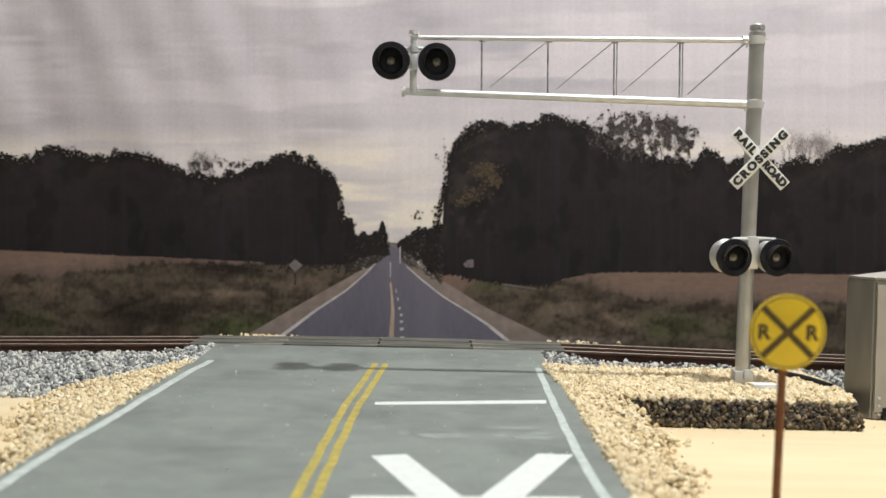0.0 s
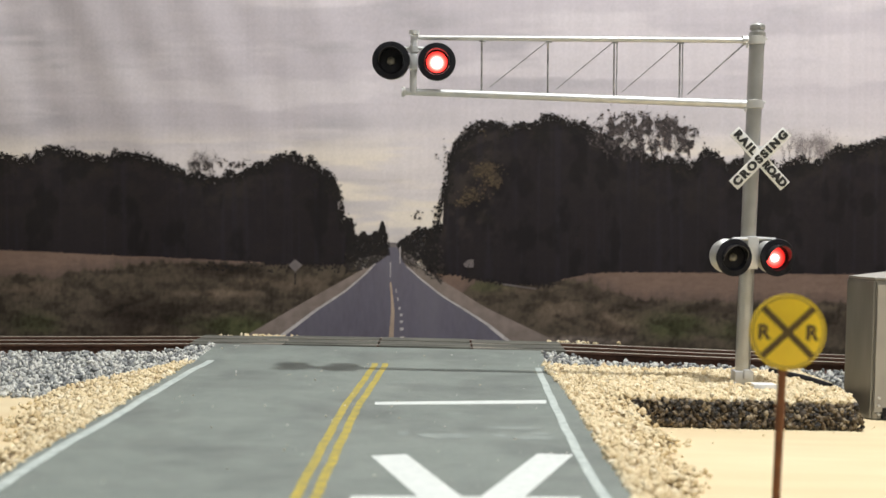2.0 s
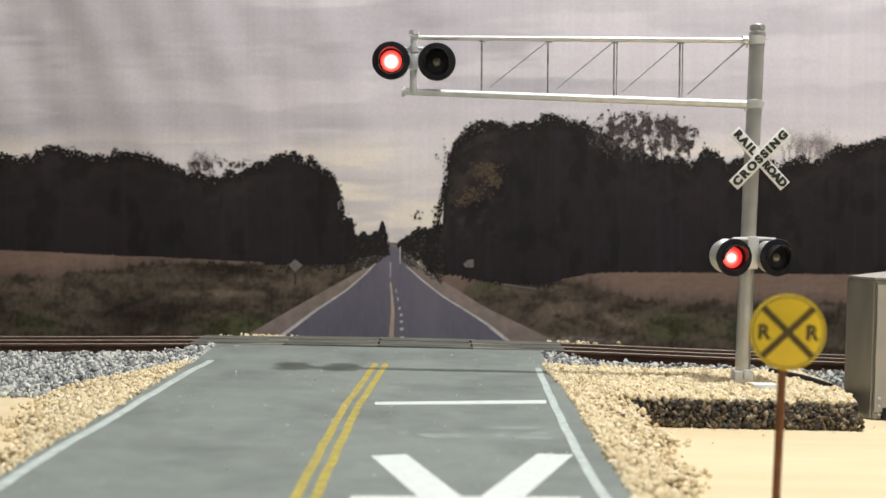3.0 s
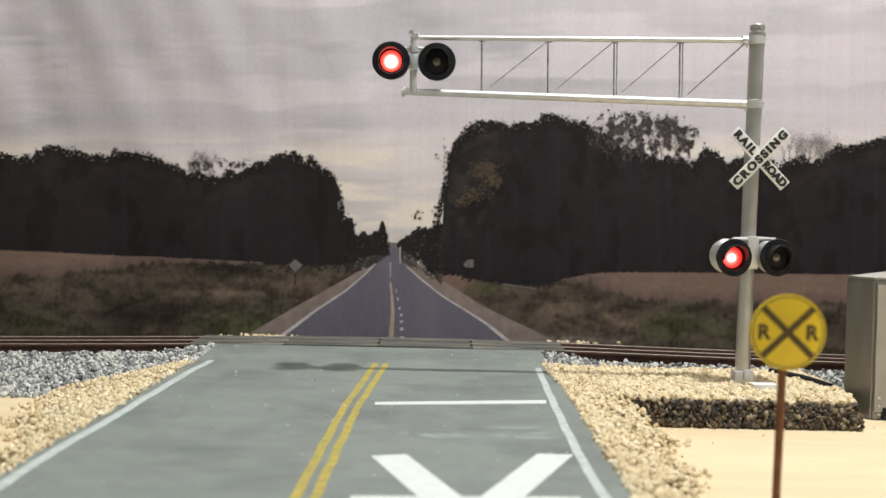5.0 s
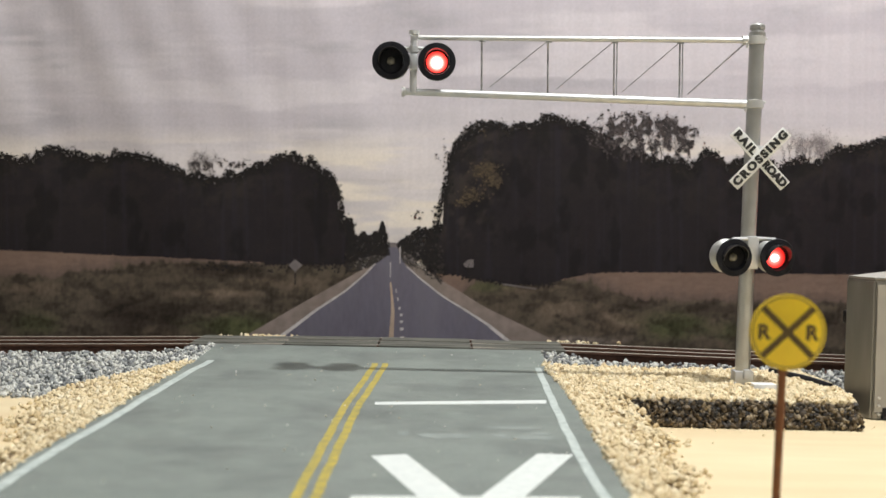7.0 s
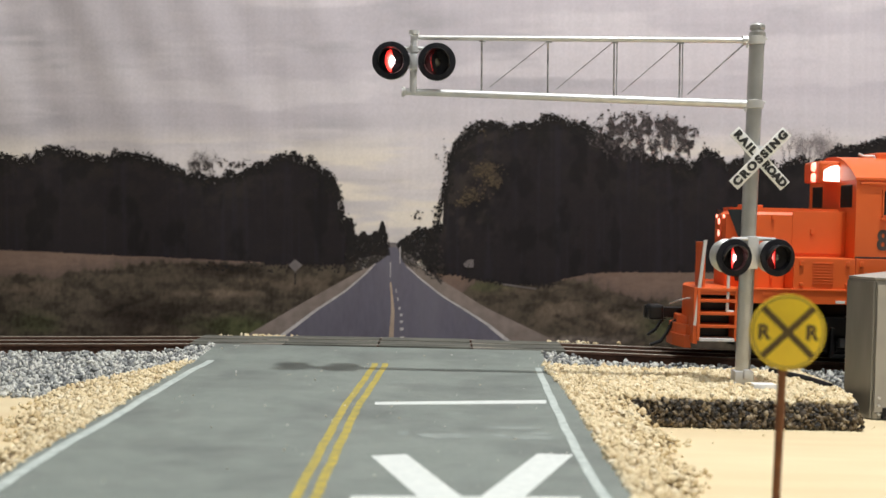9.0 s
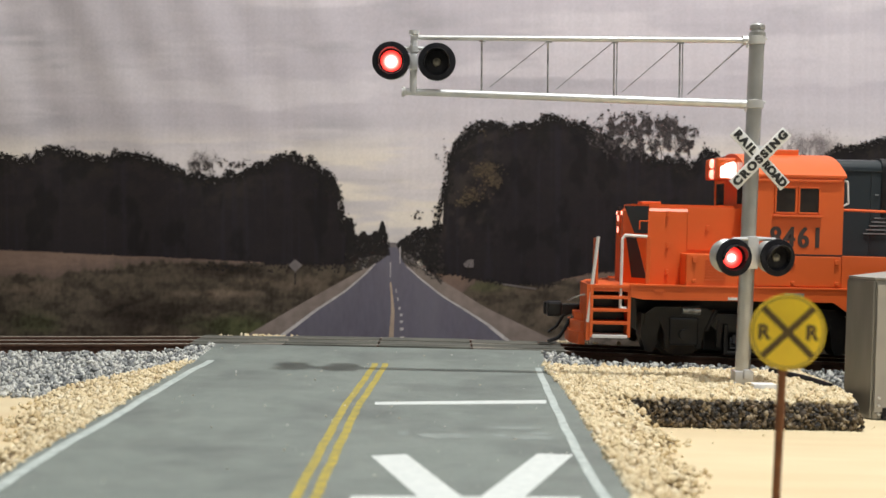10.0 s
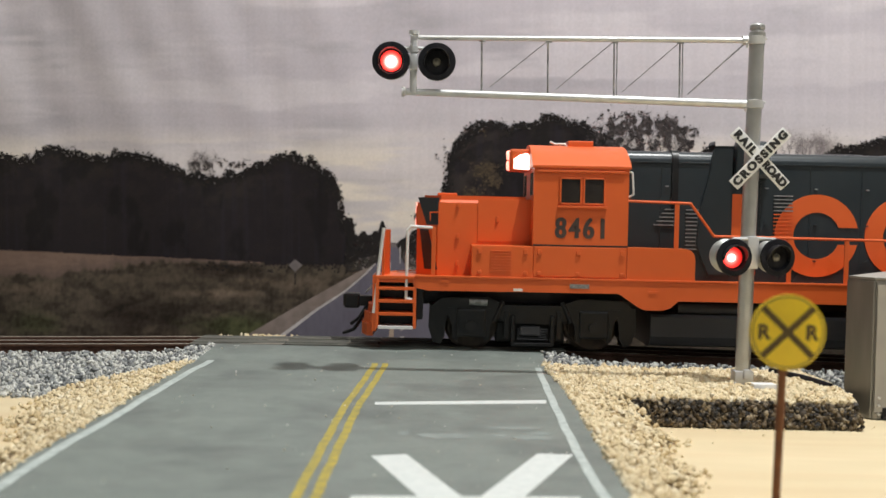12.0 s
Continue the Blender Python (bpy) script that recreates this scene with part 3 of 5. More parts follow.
def printed_cloth():
    """Ink on vinyl cloth: the colour of each place of the print, with fine grain."""
    m = bpy.data.materials.new("printed_cloth")
    m.use_nodes = True
    n, ln = m.node_tree.nodes, m.node_tree.links
    b = n["Principled BSDF"]
    b.inputs["Roughness"].default_value = 0.6
    b.inputs["Specular IOR Level"].default_value = 0.12
    ink = n.new("ShaderNodeVertexColor")
    ink.layer_name = "ink"
    tc = n.new("ShaderNodeTexCoord")
    k = n.new("ShaderNodeTexNoise")
    k.inputs["Scale"].default_value, k.inputs["Detail"].default_value = 650, 3
    ln.new(tc.outputs["Object"], k.inputs["Vector"])
    r = n.new("ShaderNodeMapRange")
    for i, v in ((1, 0.3), (2, 0.7), (3, 0.95), (4, 1.05)):
        r.inputs[i].default_value = v
    ln.new(k.outputs["Fac"], r.inputs[0])
    mul = n.new("ShaderNodeVectorMath")
    mul.operation = "SCALE"
    ln.new(ink.outputs["Color"], mul.inputs[0])
    ln.new(r.outputs[0], mul.inputs["Scale"])
    ln.new(mul.outputs[0], b.inputs["Base Color"])
    return m


CLOTH = printed_cloth()


def inked(name, us, top, low, rows, layer, paint, label, warp=1.0):
    """A part of the print between two heights over the row us, coloured by paint(u, v)."""
    t = np.array([top(u) for u in us])
    l = np.maximum(np.array([low(u) for u in us]), t + 0.01)
    f = np.linspace(0, 1, rows + 1) ** warp
    u = np.repeat(np.asarray(us, float)[:, None], rows + 1, axis=1)
    v = t[:, None] + (l - t)[:, None] * f[None, :]
    co = np.array([on_sheet(p, q, layer) for p, q in zip(u.ravel(), v.ravel())])
    idx = np.arange(u.size).reshape(u.shape)
    quads = np.stack([idx[:-1, :-1], idx[1:, :-1], idx[1:, 1:], idx[:-1, 1:]], axis=-1).reshape(-1, 4)
    me = bpy.data.meshes.new(name)
    me.from_pydata(co.tolist(), [], quads[:, ::-1].tolist())
    me.materials.append(CLOTH)
    me.polygons.foreach_set("use_smooth", [True] * len(me.polygons))
    rgb = paint(u, v) * weave(u, v)[..., None]
    rgba = np.concatenate([np.clip(rgb, 0.002, 0.9), np.ones(u.shape + (1,))], axis=-1).reshape(-1, 4)
    me.color_attributes.new("ink", "FLOAT_COLOR", "POINT").data.foreach_set("color", rgba.astype(np.float32).ravel())
    ob = new(name, me)
    ob.parent = backdrop
    ob["label"] = label
    return ob


def sky_ink(u, v):
    c = np.ones(u.shape + (3,)) * np.array((0.512, 0.471, 0.508))
    c = blend(c, (0.40, 0.375, 0.405), 0.8 * ramp_between(fbm(u / 330, v / 75, 31), 0.48, 0.68))
    c = blend(c, (0.64, 0.592, 0.618), 0.75 * ramp_between(fbm(u / 260, v / 42, 32), 0.50, 0.68))
    # room light falloff painted into the ink: greyer towards the open side, paler over the arm
    c = blend(c, (0.38, 0.350, 0.362), 0.42 * (1 - ramp_between(u, 150, 620)))
    c = blend(c, (0.62, 0.578, 0.63), 0.2 * ramp_between(u, 760, 1100) * (1 - ramp_between(v, 190, 270)))
    c = blend(c, (0.68, 0.63, 0.65), 0.55 * ramp_between(v, 140, 215) * ramp_between(u, 480, 800))
    # cream light low over the woods
    low = ramp_between(v, 215, 300)
    c = blend(c, (0.76, 0.685, 0.60), low * (0.25 + 0.75 * ramp_between(fbm(u / 200, v / 26, 33), 0.42, 0.62)))
    c = blend(c, (0.52, 0.475, 0.465), 0.5 * low * ramp_between(fbm(u / 170, v / 17, 34), 0.56, 0.72))
    return c


fine = np.arange(-30, 1602, 2.6)
sky_us = np.concatenate([np.arange(-700, -30, 20), fine, np.arange(1602, 2300, 20)])
inked("printed_sky", sky_us, lambda u: -30, lambda u: 500, 150, 0, sky_ink, "pale mauve cloudy sky")
inked("printed_upper_sky", sky_us[::4], lambda u: -420, lambda u: -30, 20, 0, sky_ink, "pale mauve cloudy sky")
inked("printed_lower_edge", sky_us[::4], lambda u: 500, lambda u: 690, 8, 0, lambda u, v: np.ones(u.shape + (3,)) * 0.03, "dark lower edge of the print")

LEFT_CROWNS = ((-90, 262, 90), (8, 270, 26), (52, 277, 40), (97, 257, 34), (135, 266, 36), (170, 275, 40), (222, 266, 44), (262, 274, 36), (300, 290, 40), (345, 304, 60), (420, 302, 60), (470, 286, 50), (505, 270, 34), (538, 282, 24), (556, 292, 22), (574, 306, 15), (585, 328, 11), (594, 372, 9), (610, 388, 12), (618, 425, 8))
RIGHT_CROWNS = ((762, 440, 10), (776, 398, 17), (803, 328, 16), (816, 264, 18), (828, 242, 20), (848, 226, 28), (872, 214, 36), (925, 217, 36), (975, 204, 42), (1020, 214, 30), (1060, 236, 40), (1110, 262, 60), (1180, 278, 70), (1255, 266, 26), (1330, 276, 60), (1420, 279, 70), (1488, 258, 36), (1520, 254, 30), (1560, 244, 40), (1640, 240, 80), (1760, 262, 120))


def crown_line(crowns, seed):
    def top(u):
        best = 560.0
        u = u + 5 * noise.noise(Vector((u * 0.07, seed, 8)))
        for c, t, w in crowns:
            d = abs(u - c) / (w * 1.25)
            if d < 1:
                best = min(best, t + w * 1.5 * (1 - math.sqrt(1 - d * d)))
        return best
    return top


def leaf(bm, r, u, v, s, layer):
    a0 = r.random() * 6.3
    n = r.choice((4, 5, 6))
    sheet_poly(bm, [(u + s * r.uniform(0.5, 1.1) * math.cos(a0 + 6.283 * i / n), v + s * r.uniform(0.45, 0.95) * math.sin(a0 + 6.283 * i / n)) for i in range(n)], layer)


def woods_ink(top):
    def paint(u, v):
        depth = v - np.array([top(x) for x in u[:, 0]])[:, None]
        c = np.ones(u.shape + (3,)) * np.array((0.0202, 0.0164, 0.0183))
        edge = np.exp(-np.clip(depth, 0, 400) / 46)
        leafy = ramp_between(fbm(u / 17, v / 13, 41, 5), 0.44, 0.66)
        c = blend(c, (0.040, 0.033, 0.029), leafy * (0.05 + 0.50 * edge))
        c = blend(c, (0.040, 0.034, 0.025), 0.5 * ramp_between(fbm(u / 60, v / 34, 42), 0.54, 0.70) * (0.08 + 0.92 * edge))
        c = blend(c, (0.058, 0.048, 0.040), 0.5 * leafy * (1 - ramp_between(np.abs(u - 800), 30, 110)) * (1 - ramp_between(v, 380, 450)))
        c = blend(c, (0.026, 0.023, 0.029), 0.5 * ramp_between(fbm(u / 6, v / 260, 43, 2), 0.56, 0.80))
        c = blend(c, (0.011, 0.0098, 0.010), 0.6 * ramp_between(fbm(u / 30, v / 60, 44), 0.55, 0.7))
        return c
    return paint


left_top, right_top = crown_line(LEFT_CROWNS, 21), crown_line(RIGHT_CROWNS, 22)
for top, u0, u1, low, seed in ((left_top, -400, 626, lambda u: 485, 21), (right_top, 754, 1960, lambda u: 520, 22)):
    us = np.concatenate([np.arange(u0, -30, 20), np.arange(max(u0, -30), min(u1, 1600), 2.6), np.arange(1600, max(u1, 1600), 20)])
    inked("printed_woods", us, lambda u: min(top(u) + 11, low(u) - 1), low, 90, 1, woods_ink(top), "dark printed woods")
    bm = bmesh.new()
    r = random.Random(seed)
    u = max(u0, -60)
    while u < min(u1, 1640):
        clump = noise.noise(Vector((u * 0.045, seed, 2)))
        rough_top = top(u) + 9 * noise.noise(Vector((u * 0.075, seed, 0))) + 7 * noise.noise(Vector((u * 0.24, seed, 4))) + 4
        for _ in range(9):
            leaf(bm, r, u + r.uniform(-4, 4), rough_top + abs(r.gauss(0, 8)) - 1, r.uniform(1.0, 3.6), 1.3 + r.random() * 0.6)
        for _ in range(r.choice((1, 2, 3)) if clump > -0.1 else 0):
            leaf(bm, r, u + r.uniform(-4, 4), rough_top - r.random() ** 1.6 * 7, r.uniform(1.0, 2.4), 1.4)
        u += 2.0
    printed("printed_leaves", bm, LEAVES, "dark ragged foliage edge")
# leafy edge of the woods where they end at the road
r = random.Random(5)
bm = bmesh.new()
for c, t, w in LEFT_CROWNS[-8:] + RIGHT_CROWNS[:7]:
    side = 1 if c < 700 else -1
    for k in range(14):
        a = r.uniform(-1.4, 0.9)
        d = w * r.uniform(0.95, 1.22)
        cu, cv = c + side * d * math.cos(a), t + w * 1.3 + d * 1.25 * math.sin(a)
        for _ in range(9):
            leaf(bm, r, r.gauss(cu, 3), r.gauss(cv, 2.6), r.uniform(0.9, 2.7), 1.4 + r.random() * 0.5)
for line in (((760, 442), (766, 420), (772, 398), (777, 372), (784, 348), (790, 322), (797, 292)), ((621, 424), (616, 402), (606, 382), (602, 358), (597, 336), (588, 316))):
    for (ua, va), (ub, vb) in zip(line, line[1:]):
        for _ in range(46):
            k = r.random()
            leaf(bm, r, ua + (ub - ua) * k + r.gauss(0, 3.6), va + (vb - va) * k + r.gauss(0, 3), r.uniform(1.2, 3.2), 1.4 + r.random() * 0.5)
printed("printed_leaves", bm, LEAVES, "dark ragged foliage edge")
bm = bmesh.new()
for cu, cv, su, sv, n in ((860, 302, 20, 11, 260), (872, 320, 14, 9, 170), (838, 345, 18, 10, 140), (818, 358, 11, 7, 60), (856, 236, 7, 5, 12)):
    for _ in range(n):
        leaf(bm, r, r.gauss(cu, su * 0.6), r.gauss(cv, sv * 0.75), r.uniform(0.9, 3.0), 2.0 + r.random() * 0.3)
printed("printed_ochre_leaves", bm, OCHRE, "ochre autumn leaves")


def twig(bm, r, u, v, angle, length, width, depth):
    """A branching line of the print, thinner at each fork."""
    for _ in range(3):
        p, q = u + length * math.cos(angle), v - length * math.sin(angle)
        du, dv = math.sin(angle) * width / 2, math.cos(angle) * width / 2
        sheet_poly(bm, [(u - du, v - dv), (p - du * 0.7, q - dv * 0.7), (p + du * 0.7, q + dv * 0.7), (u + du, v + dv)], 1.75 + r.random() * 0.1)
        if depth:
            twig(bm, r, p, q, angle + r.uniform(0.3, 0.9) * r.choice((-1, 1)), length * 0.75, width * 0.7, depth - 1)
        u, v, angle, width = p, q, angle + r.uniform(-0.25, 0.25), width * 0.8


bm = bmesh.new()
for cu, cv, su, sv, n in ((1085, 236, 22, 17, 1500), (1140, 226, 25, 13, 1150), (1182, 228, 20, 13, 700), (1215, 246, 13, 13, 420), (1110, 258, 18, 13, 700), (1165, 264, 32, 11, 460), (370, 292, 20, 7, 110), (345, 290, 8, 8, 60), (425, 290, 16, 5, 70), (742, 382, 10, 7, 26), (785, 280, 8, 16, 50)):
    for _ in range(n):
        u, v = r.gauss(cu, su * 0.72), r.gauss(cv, sv * 0.8)
        if noise.noise(Vector((u * 0.08, v * 0.08, 5))) > -0.05:
            leaf(bm, r, u, v, r.uniform(0.9, 3.0), 1.8 + r.random() * 0.3)
for u, v, h in ((1080, 282, 12), (1112, 286, 14), (1140, 288, 15), (1168, 288, 14), (1196, 286, 12), (1220, 282, 9), (350, 305, 6), (372, 306, 6)):
    for _ in range(2):
        twig(bm, r, u + r.uniform(-6, 6), v, 1.57 + r.uniform(-0.3, 0.3), h, 1.7, 3)
printed("printed_bare_crowns", bm, TWIGS, "thin greyish bare crowns")
bm = bmesh.new()
for k in range(26):
    twig(bm, r, r.uniform(1385, 1468), 282, 1.57 + r.uniform(-0.2, 0.2), r.uniform(5, 11), 1.2, 2)
for _ in range(160):
    leaf(bm, r, r.gauss(1432, 26), r.gauss(252, 12), r.uniform(0.6, 1.7), 1.8)
printed("printed_bare_crowns", bm, PALETWIGS, "pale leafless treetops")

# land under the woods
GROUND_V = 690
field_left = lambda u: 443 + clamp(u / 470, -1, 1) * 22 + 2 * noise.noise(Vector((u * 0.02, 3, 0)))
field_right = lambda u: 483 + max(0, (1090 - u) / 105) ** 2 * 16 + max(0, u - 1200) * 0.012 + 1.6 * noise.noise(Vector((u * 0.16, 5, 0)))
TAWNY, SHADE, OLIVE, RUSSET, STONE = (0.108, 0.081, 0.059), (0.026, 0.0195, 0.0150), (0.050, 0.054, 0.024), (0.135, 0.092, 0.073), (0.150, 0.122, 0.105)
LEFT_PATCHES = ((390, 479, 90, 13, SHADE, 0.95), (240, 560, 85, 50, SHADE, 1.0), (60, 512, 60, 14, TAWNY, 0.45), (60, 572, 55, 22, OLIVE, 0.6), (385, 520, 75, 8, TAWNY, 0.8), (455, 500, 60, 8, TAWNY, 0.55), (430, 578, 95, 20, OLIVE, 0.9), (355, 545, 45, 9, SHADE, 0.7), (545, 505, 50, 16, TAWNY, 0.5), (285, 590, 60, 12, TAWNY, 0.4))
RIGHT_PATCHES = ((1090, 572, 48, 24, TAWNY, 0.85), (985, 548, 42, 22, TAWNY, 0.6), (930, 512, 50, 9, TAWNY, 0.5), (1125, 537, 42, 13, SHADE, 0.8), (1045, 520, 52, 13, SHADE, 0.6), (1190, 578, 62, 24, OLIVE, 0.8), (1310, 588, 60, 18, OLIVE, 0.6), (1280, 548, 80, 9, SHADE, 0.7), (1240, 524, 90, 9, RUSSET, 0.5), (860, 508, 55, 9, OLIVE, 0.6), (1500, 575, 100, 26, SHADE, 0.5), (1020, 604, 80, 8, STONE, 0.8), (800, 490, 30, 7, OLIVE, 0.5))


def land_ink(field, extra, patches, seed):
    def paint(u, v):
        c = np.ones(u.shape + (3,)) * np.array((0.058, 0.046, 0.034))
        for k, (cu, cv, su, sv, colour, strength) in enumerate(patches):
            d = ((u - cu) / su) ** 2 + ((v - cv) / sv) ** 2
            w = np.clip(1.5 * np.exp(-d) + 1.3 * (fbm(u / 26, v / 15, seed + k, 4) - 0.5) - 0.2, 0, 1) * np.exp(-0.25 * d)
            c = blend(c, colour, strength * w)
        edge = np.array([field(x) + extra(x) for x in u[:, 0]])[:, None] + 26 * (fbm(u / 11, v / 26, seed + 30, 4) - 0.5)
        grain = 0.85 + 0.3 * fbm(u / 12, v / 4, seed + 31, 3)
        c = 1.38 * c * (0.40 + 0.56 * ramp_between(fbm(u / 30, v / 13, seed + 33, 5), 0.34, 0.64) + 1.0 * (fbm(u / 5, v / 8, seed + 32, 4) - 0.25))[..., None]
        crop = blend(np.ones(u.shape + (3,)) * np.array((0.186, 0.126, 0.099)), (0.130, 0.094, 0.078), ramp_between(v - edge, -26, 4))
        inside = ramp_between(edge - v, -3, 4)
        return c * (1 - inside)[..., None] + crop * (grain * inside)[..., None]
    return paint


us = np.concatenate([np.arange(-400, -30, 20), np.arange(-30, 640, 2.6)])
inked("printed_verge", us, lambda u: field_left(u) if u < 468 else 470 + 3 * math.sin(u * 0.9), lambda u: 625, 70, 2.2, land_ink(field_left, lambda u: 5 + 38 * clamp((285 - u) / 200) - 60 * clamp((u - 462) / 6), LEFT_PATCHES, 100), "dry field and dark grass verge")
us = np.concatenate([np.arange(742, 1602, 2.6), np.arange(1602, 1960, 20)])
inked("printed_verge", us, lambda u: field_right(u) if u > 975 else 478 + min(27, (u - 742) * 0.16) + 2 * math.sin(u * 0.7), lambda u: 640, 70, 2.2, land_ink(field_right, lambda u: -12 + 62 * clamp((u - 985) / 140) - 60 * clamp((985 - u) / 6), RIGHT_PATCHES, 200), "dry field and dark grass verge")
bm = bmesh.new()
for _ in range(420):
    u = r.uniform(-20, 462) if r.random() < 0.45 else r.uniform(995, 1600)
    v = (field_left if u < 500 else field_right)(u) + r.gauss(0.6, 1.0)
    leaf(bm, r, u, v, r.uniform(0.8, 2.2), 2.6)
printed("printed_field_edge", bm, FIELD, "ragged field edge")
bm = bmesh.new()
for _ in range(260):
    u = r.uniform(350, 640) if r.random() < 0.5 else r.uniform(760, 985)
    v = 474 + r.gauss(0, 4) if u < 700 else 478 + min(27, (u - 742) * 0.16) + r.gauss(0, 2.5)
    leaf(bm, r, u, v, r.uniform(1.2, 3.4), 2.65)
printed("printed_scrub", bm, LEAVES, "dark scrub under the woods")

# printed road
bm = bmesh.new()
sheet_rows(bm, [(662, 466), (520, 545), (405, 612), (380, GROUND_V)], [(733, 466), (860, 545), (1000, 612), (1040, GROUND_V)], 3.3)
printed("printed_shoulder", bm, GRAVELPRINT, "greyish brown road shoulder")
bm = bmesh.new()
sheet_rows(bm, [(688, 438), (684, 455), (664, 468), (612, 515), (560, 549), (466, 622), (440, GROUND_V)], [(703, 438), (712, 462), (722, 474), (782, 524), (862, 575), (922, 624), (960, GROUND_V)], 3.6)
printed("printed_asphalt", bm, ASPHALT, "bluish grey asphalt road")
bm = bmesh.new()
sheet_rows(bm, [(690, 430), (655, 446), (650, 470)], [(704, 430), (728, 446), (735, 470)], 2.95)
printed("printed_distance", bm, HAZE, "hazy distance at the road's end")


def ribbon(pts, layer, name, mat, label):
    bm = bmesh.new()
    sheet_rows(bm, [(u - w / 2, v) for u, v, w in pts], [(u + w / 2, v) for u, v, w in pts], layer, cols=2)
    return printed(name, bm, mat, label)


ribbon([(664, 467, 2.5), (645, 487, 3.5), (612, 515, 5), (560, 549, 7), (500, 594, 10), (466, 622, 12)], 3.9, "printed_edge_line", LINEWHITE, "white road edge line")
ribbon([(720, 472, 2.5), (742, 492, 3.5), (782, 524, 4.5), (826, 551, 6), (862, 574, 8), (900, 605, 10), (922, 624, 12)], 3.9, "printed_edge_line", LINEWHITE, "white road edge line")
ribbon([(691, 500, 3), (694, 530, 4.5), (695, 555, 6), (692, 600, 8.5), (691, 625, 9)], 3.9, "printed_centre_line", LINEYELLOW, "pale yellow centre line")
for u, v, w, h in ((701, 515, 1.6, 6), (704, 530, 2.2, 6), (707, 546, 3, 5), (710, 558, 5, 4), (710, 570, 5.5, 4), (711, 583, 6.5, 5), (711, 599, 7.5, 6), (691, 478, 1.2, 26), (708, 452, 1.6, 30)):
    bm = bmesh.new()
    sheet_poly(bm, [(u - w / 2, v - h / 2), (u + w / 2, v - h / 2), (u + w / 2, v + h / 2), (u - w / 2, v + h / 2)], 3.9)
    printed("printed_dash", bm, LINEWHITE, "short white road dash")
# far trees, houses and road signs of the print
bm = bmesh.new()
for _ in range(2600):
    k = r.random()
    if k < 0.3:
        v = r.uniform(393, 452)
        u = 677 + r.uniform(-1, 1) * (1 + min(11, (v - 393) * 0.3))
        s = r.uniform(1.2, 3)
    elif k < 0.62:
        u = r.uniform(614, 668)
        v = r.uniform(414 + 4 * math.sin(u * 0.3), 448 + (668 - u) * 0.35)
        s = r.uniform(1.5, 4)
    else:
        u = r.uniform(704, 776)
        v = r.uniform(max(404, 431 - (u - 704) * 0.75) + 2 * math.sin(u * 0.6), 437 + (u - 704) * 0.6)
        s = r.uniform(1.5, 3.6)
    leaf(bm, r, u, v, s, 3.62 + r.random() * 0.2)
printed("printed_far_trees", bm, LEAVES, "small dark far trees")
bm = bmesh.new()
for _ in range(1100):
    u = r.uniform(612, 690) if r.random() < 0.5 else r.uniform(706, 785)
    v = r.uniform(444, 462 + (690 - u) * 0.3) if u < 700 else r.uniform(434, 462 + (u - 706) * 0.55)
    leaf(bm, r, u, v, r.uniform(1.0, 3.4), 3.38 + r.random() * 0.1)
printed("printed_roadside", bm, ROADSIDE, "greyish roadside growth far off")
for pts, mat, lab in (([(522, 459), (535, 470), (522, 482), (510, 470)], HAZE, "pale diamond road sign"), ([(520.5, 461), (524, 461), (524, 479), (520.5, 479)], WOOD, "dark mark of a road sign"), ([(521, 482), (523, 482), (523, 505), (521, 505)], WOOD, "thin sign post"),
                      ([(820, 468), (828, 460), (838, 460), (838, 474), (824, 474)], HAZE, "pale road sign"), ([(829, 474), (831, 474), (831, 500), (829, 500)], WOOD, "thin sign post"), ([(826, 461), (832, 466), (829, 474), (826, 474)], WOOD, "dark mark of a road sign"),
                      ([(622, 453), (640, 452), (640, 459), (622, 460)], HAZE, "pale far house"), ([(735, 436), (747, 434), (747, 452), (735, 454)], HAZE, "pale far house"), ([(640, 448), (652, 446), (652, 458), (640, 459)], HAZE, "pale far house"), ([(890, 502), (950, 511), (950, 513), (890, 505)], HAZE, "pale far track")):
    bm = bmesh.new()
    sheet_poly(bm, pts, 3.5)
    printed("printed_detail", bm, mat, lab)


# ---------------------------------------------------------------- crossing signal
signal = thing("crossing_signal", "silver cantilever crossing signal with red lamps on the stone pad", "crossing signal", pose(0, 0.42, 0))
MX = 116.9
bm = bmesh.new()
rod(bm, (MX - 1.5, 0, -2), (MX + 0.45, 0, 133), 2.85, 2.85, 28)
part("mast", bm, MASTGREY, signal, "grey aluminium mast")
bm = bmesh.new()
lathe(bm, ((2.9, 131), (3.1, 131.6), (3.1, 133), (2.5, 133.4), (2.5, 134.2), (2.9, 134.4), (2.9, 135.6), (2.3, 136.2), (0.01, 136.3)), pose((MX + 0.45) / 1000, 0, 0))
part("mast_cap", bm, MASTGREY, signal)
FX = MX - 1.5
bm = bmesh.new()
box(bm, FX - 4.4, FX + 4.4, -4.6, 4.2, -2.6, -0.9, 0.4)
box(bm, FX - 3.6, FX + 3.6, -3.6, 3.6, -0.9, 4.6, 0.7)
box(bm, FX - 0.5, FX + 2.6, -4.3, -2, 1.6, 5.2, 0.4)
for x, y in ((-3.6, -3.8), (3.6, -3.8), (-3.6, 3.4), (3.6, 3.4)):
    rod(bm, (FX + x, y, -1), (FX + x, y, 0.4), 0.5, n=6)
part("mast_base", bm, SILVER, signal, "silver junction box base")
part("base_plate", box(bmesh.new(), FX + 0.5, FX + 9, -15, -9.5, -2.2, 1.5, 0.5), SIGNWHITE, signal, "white glossy base plate")
bm = bmesh.new()
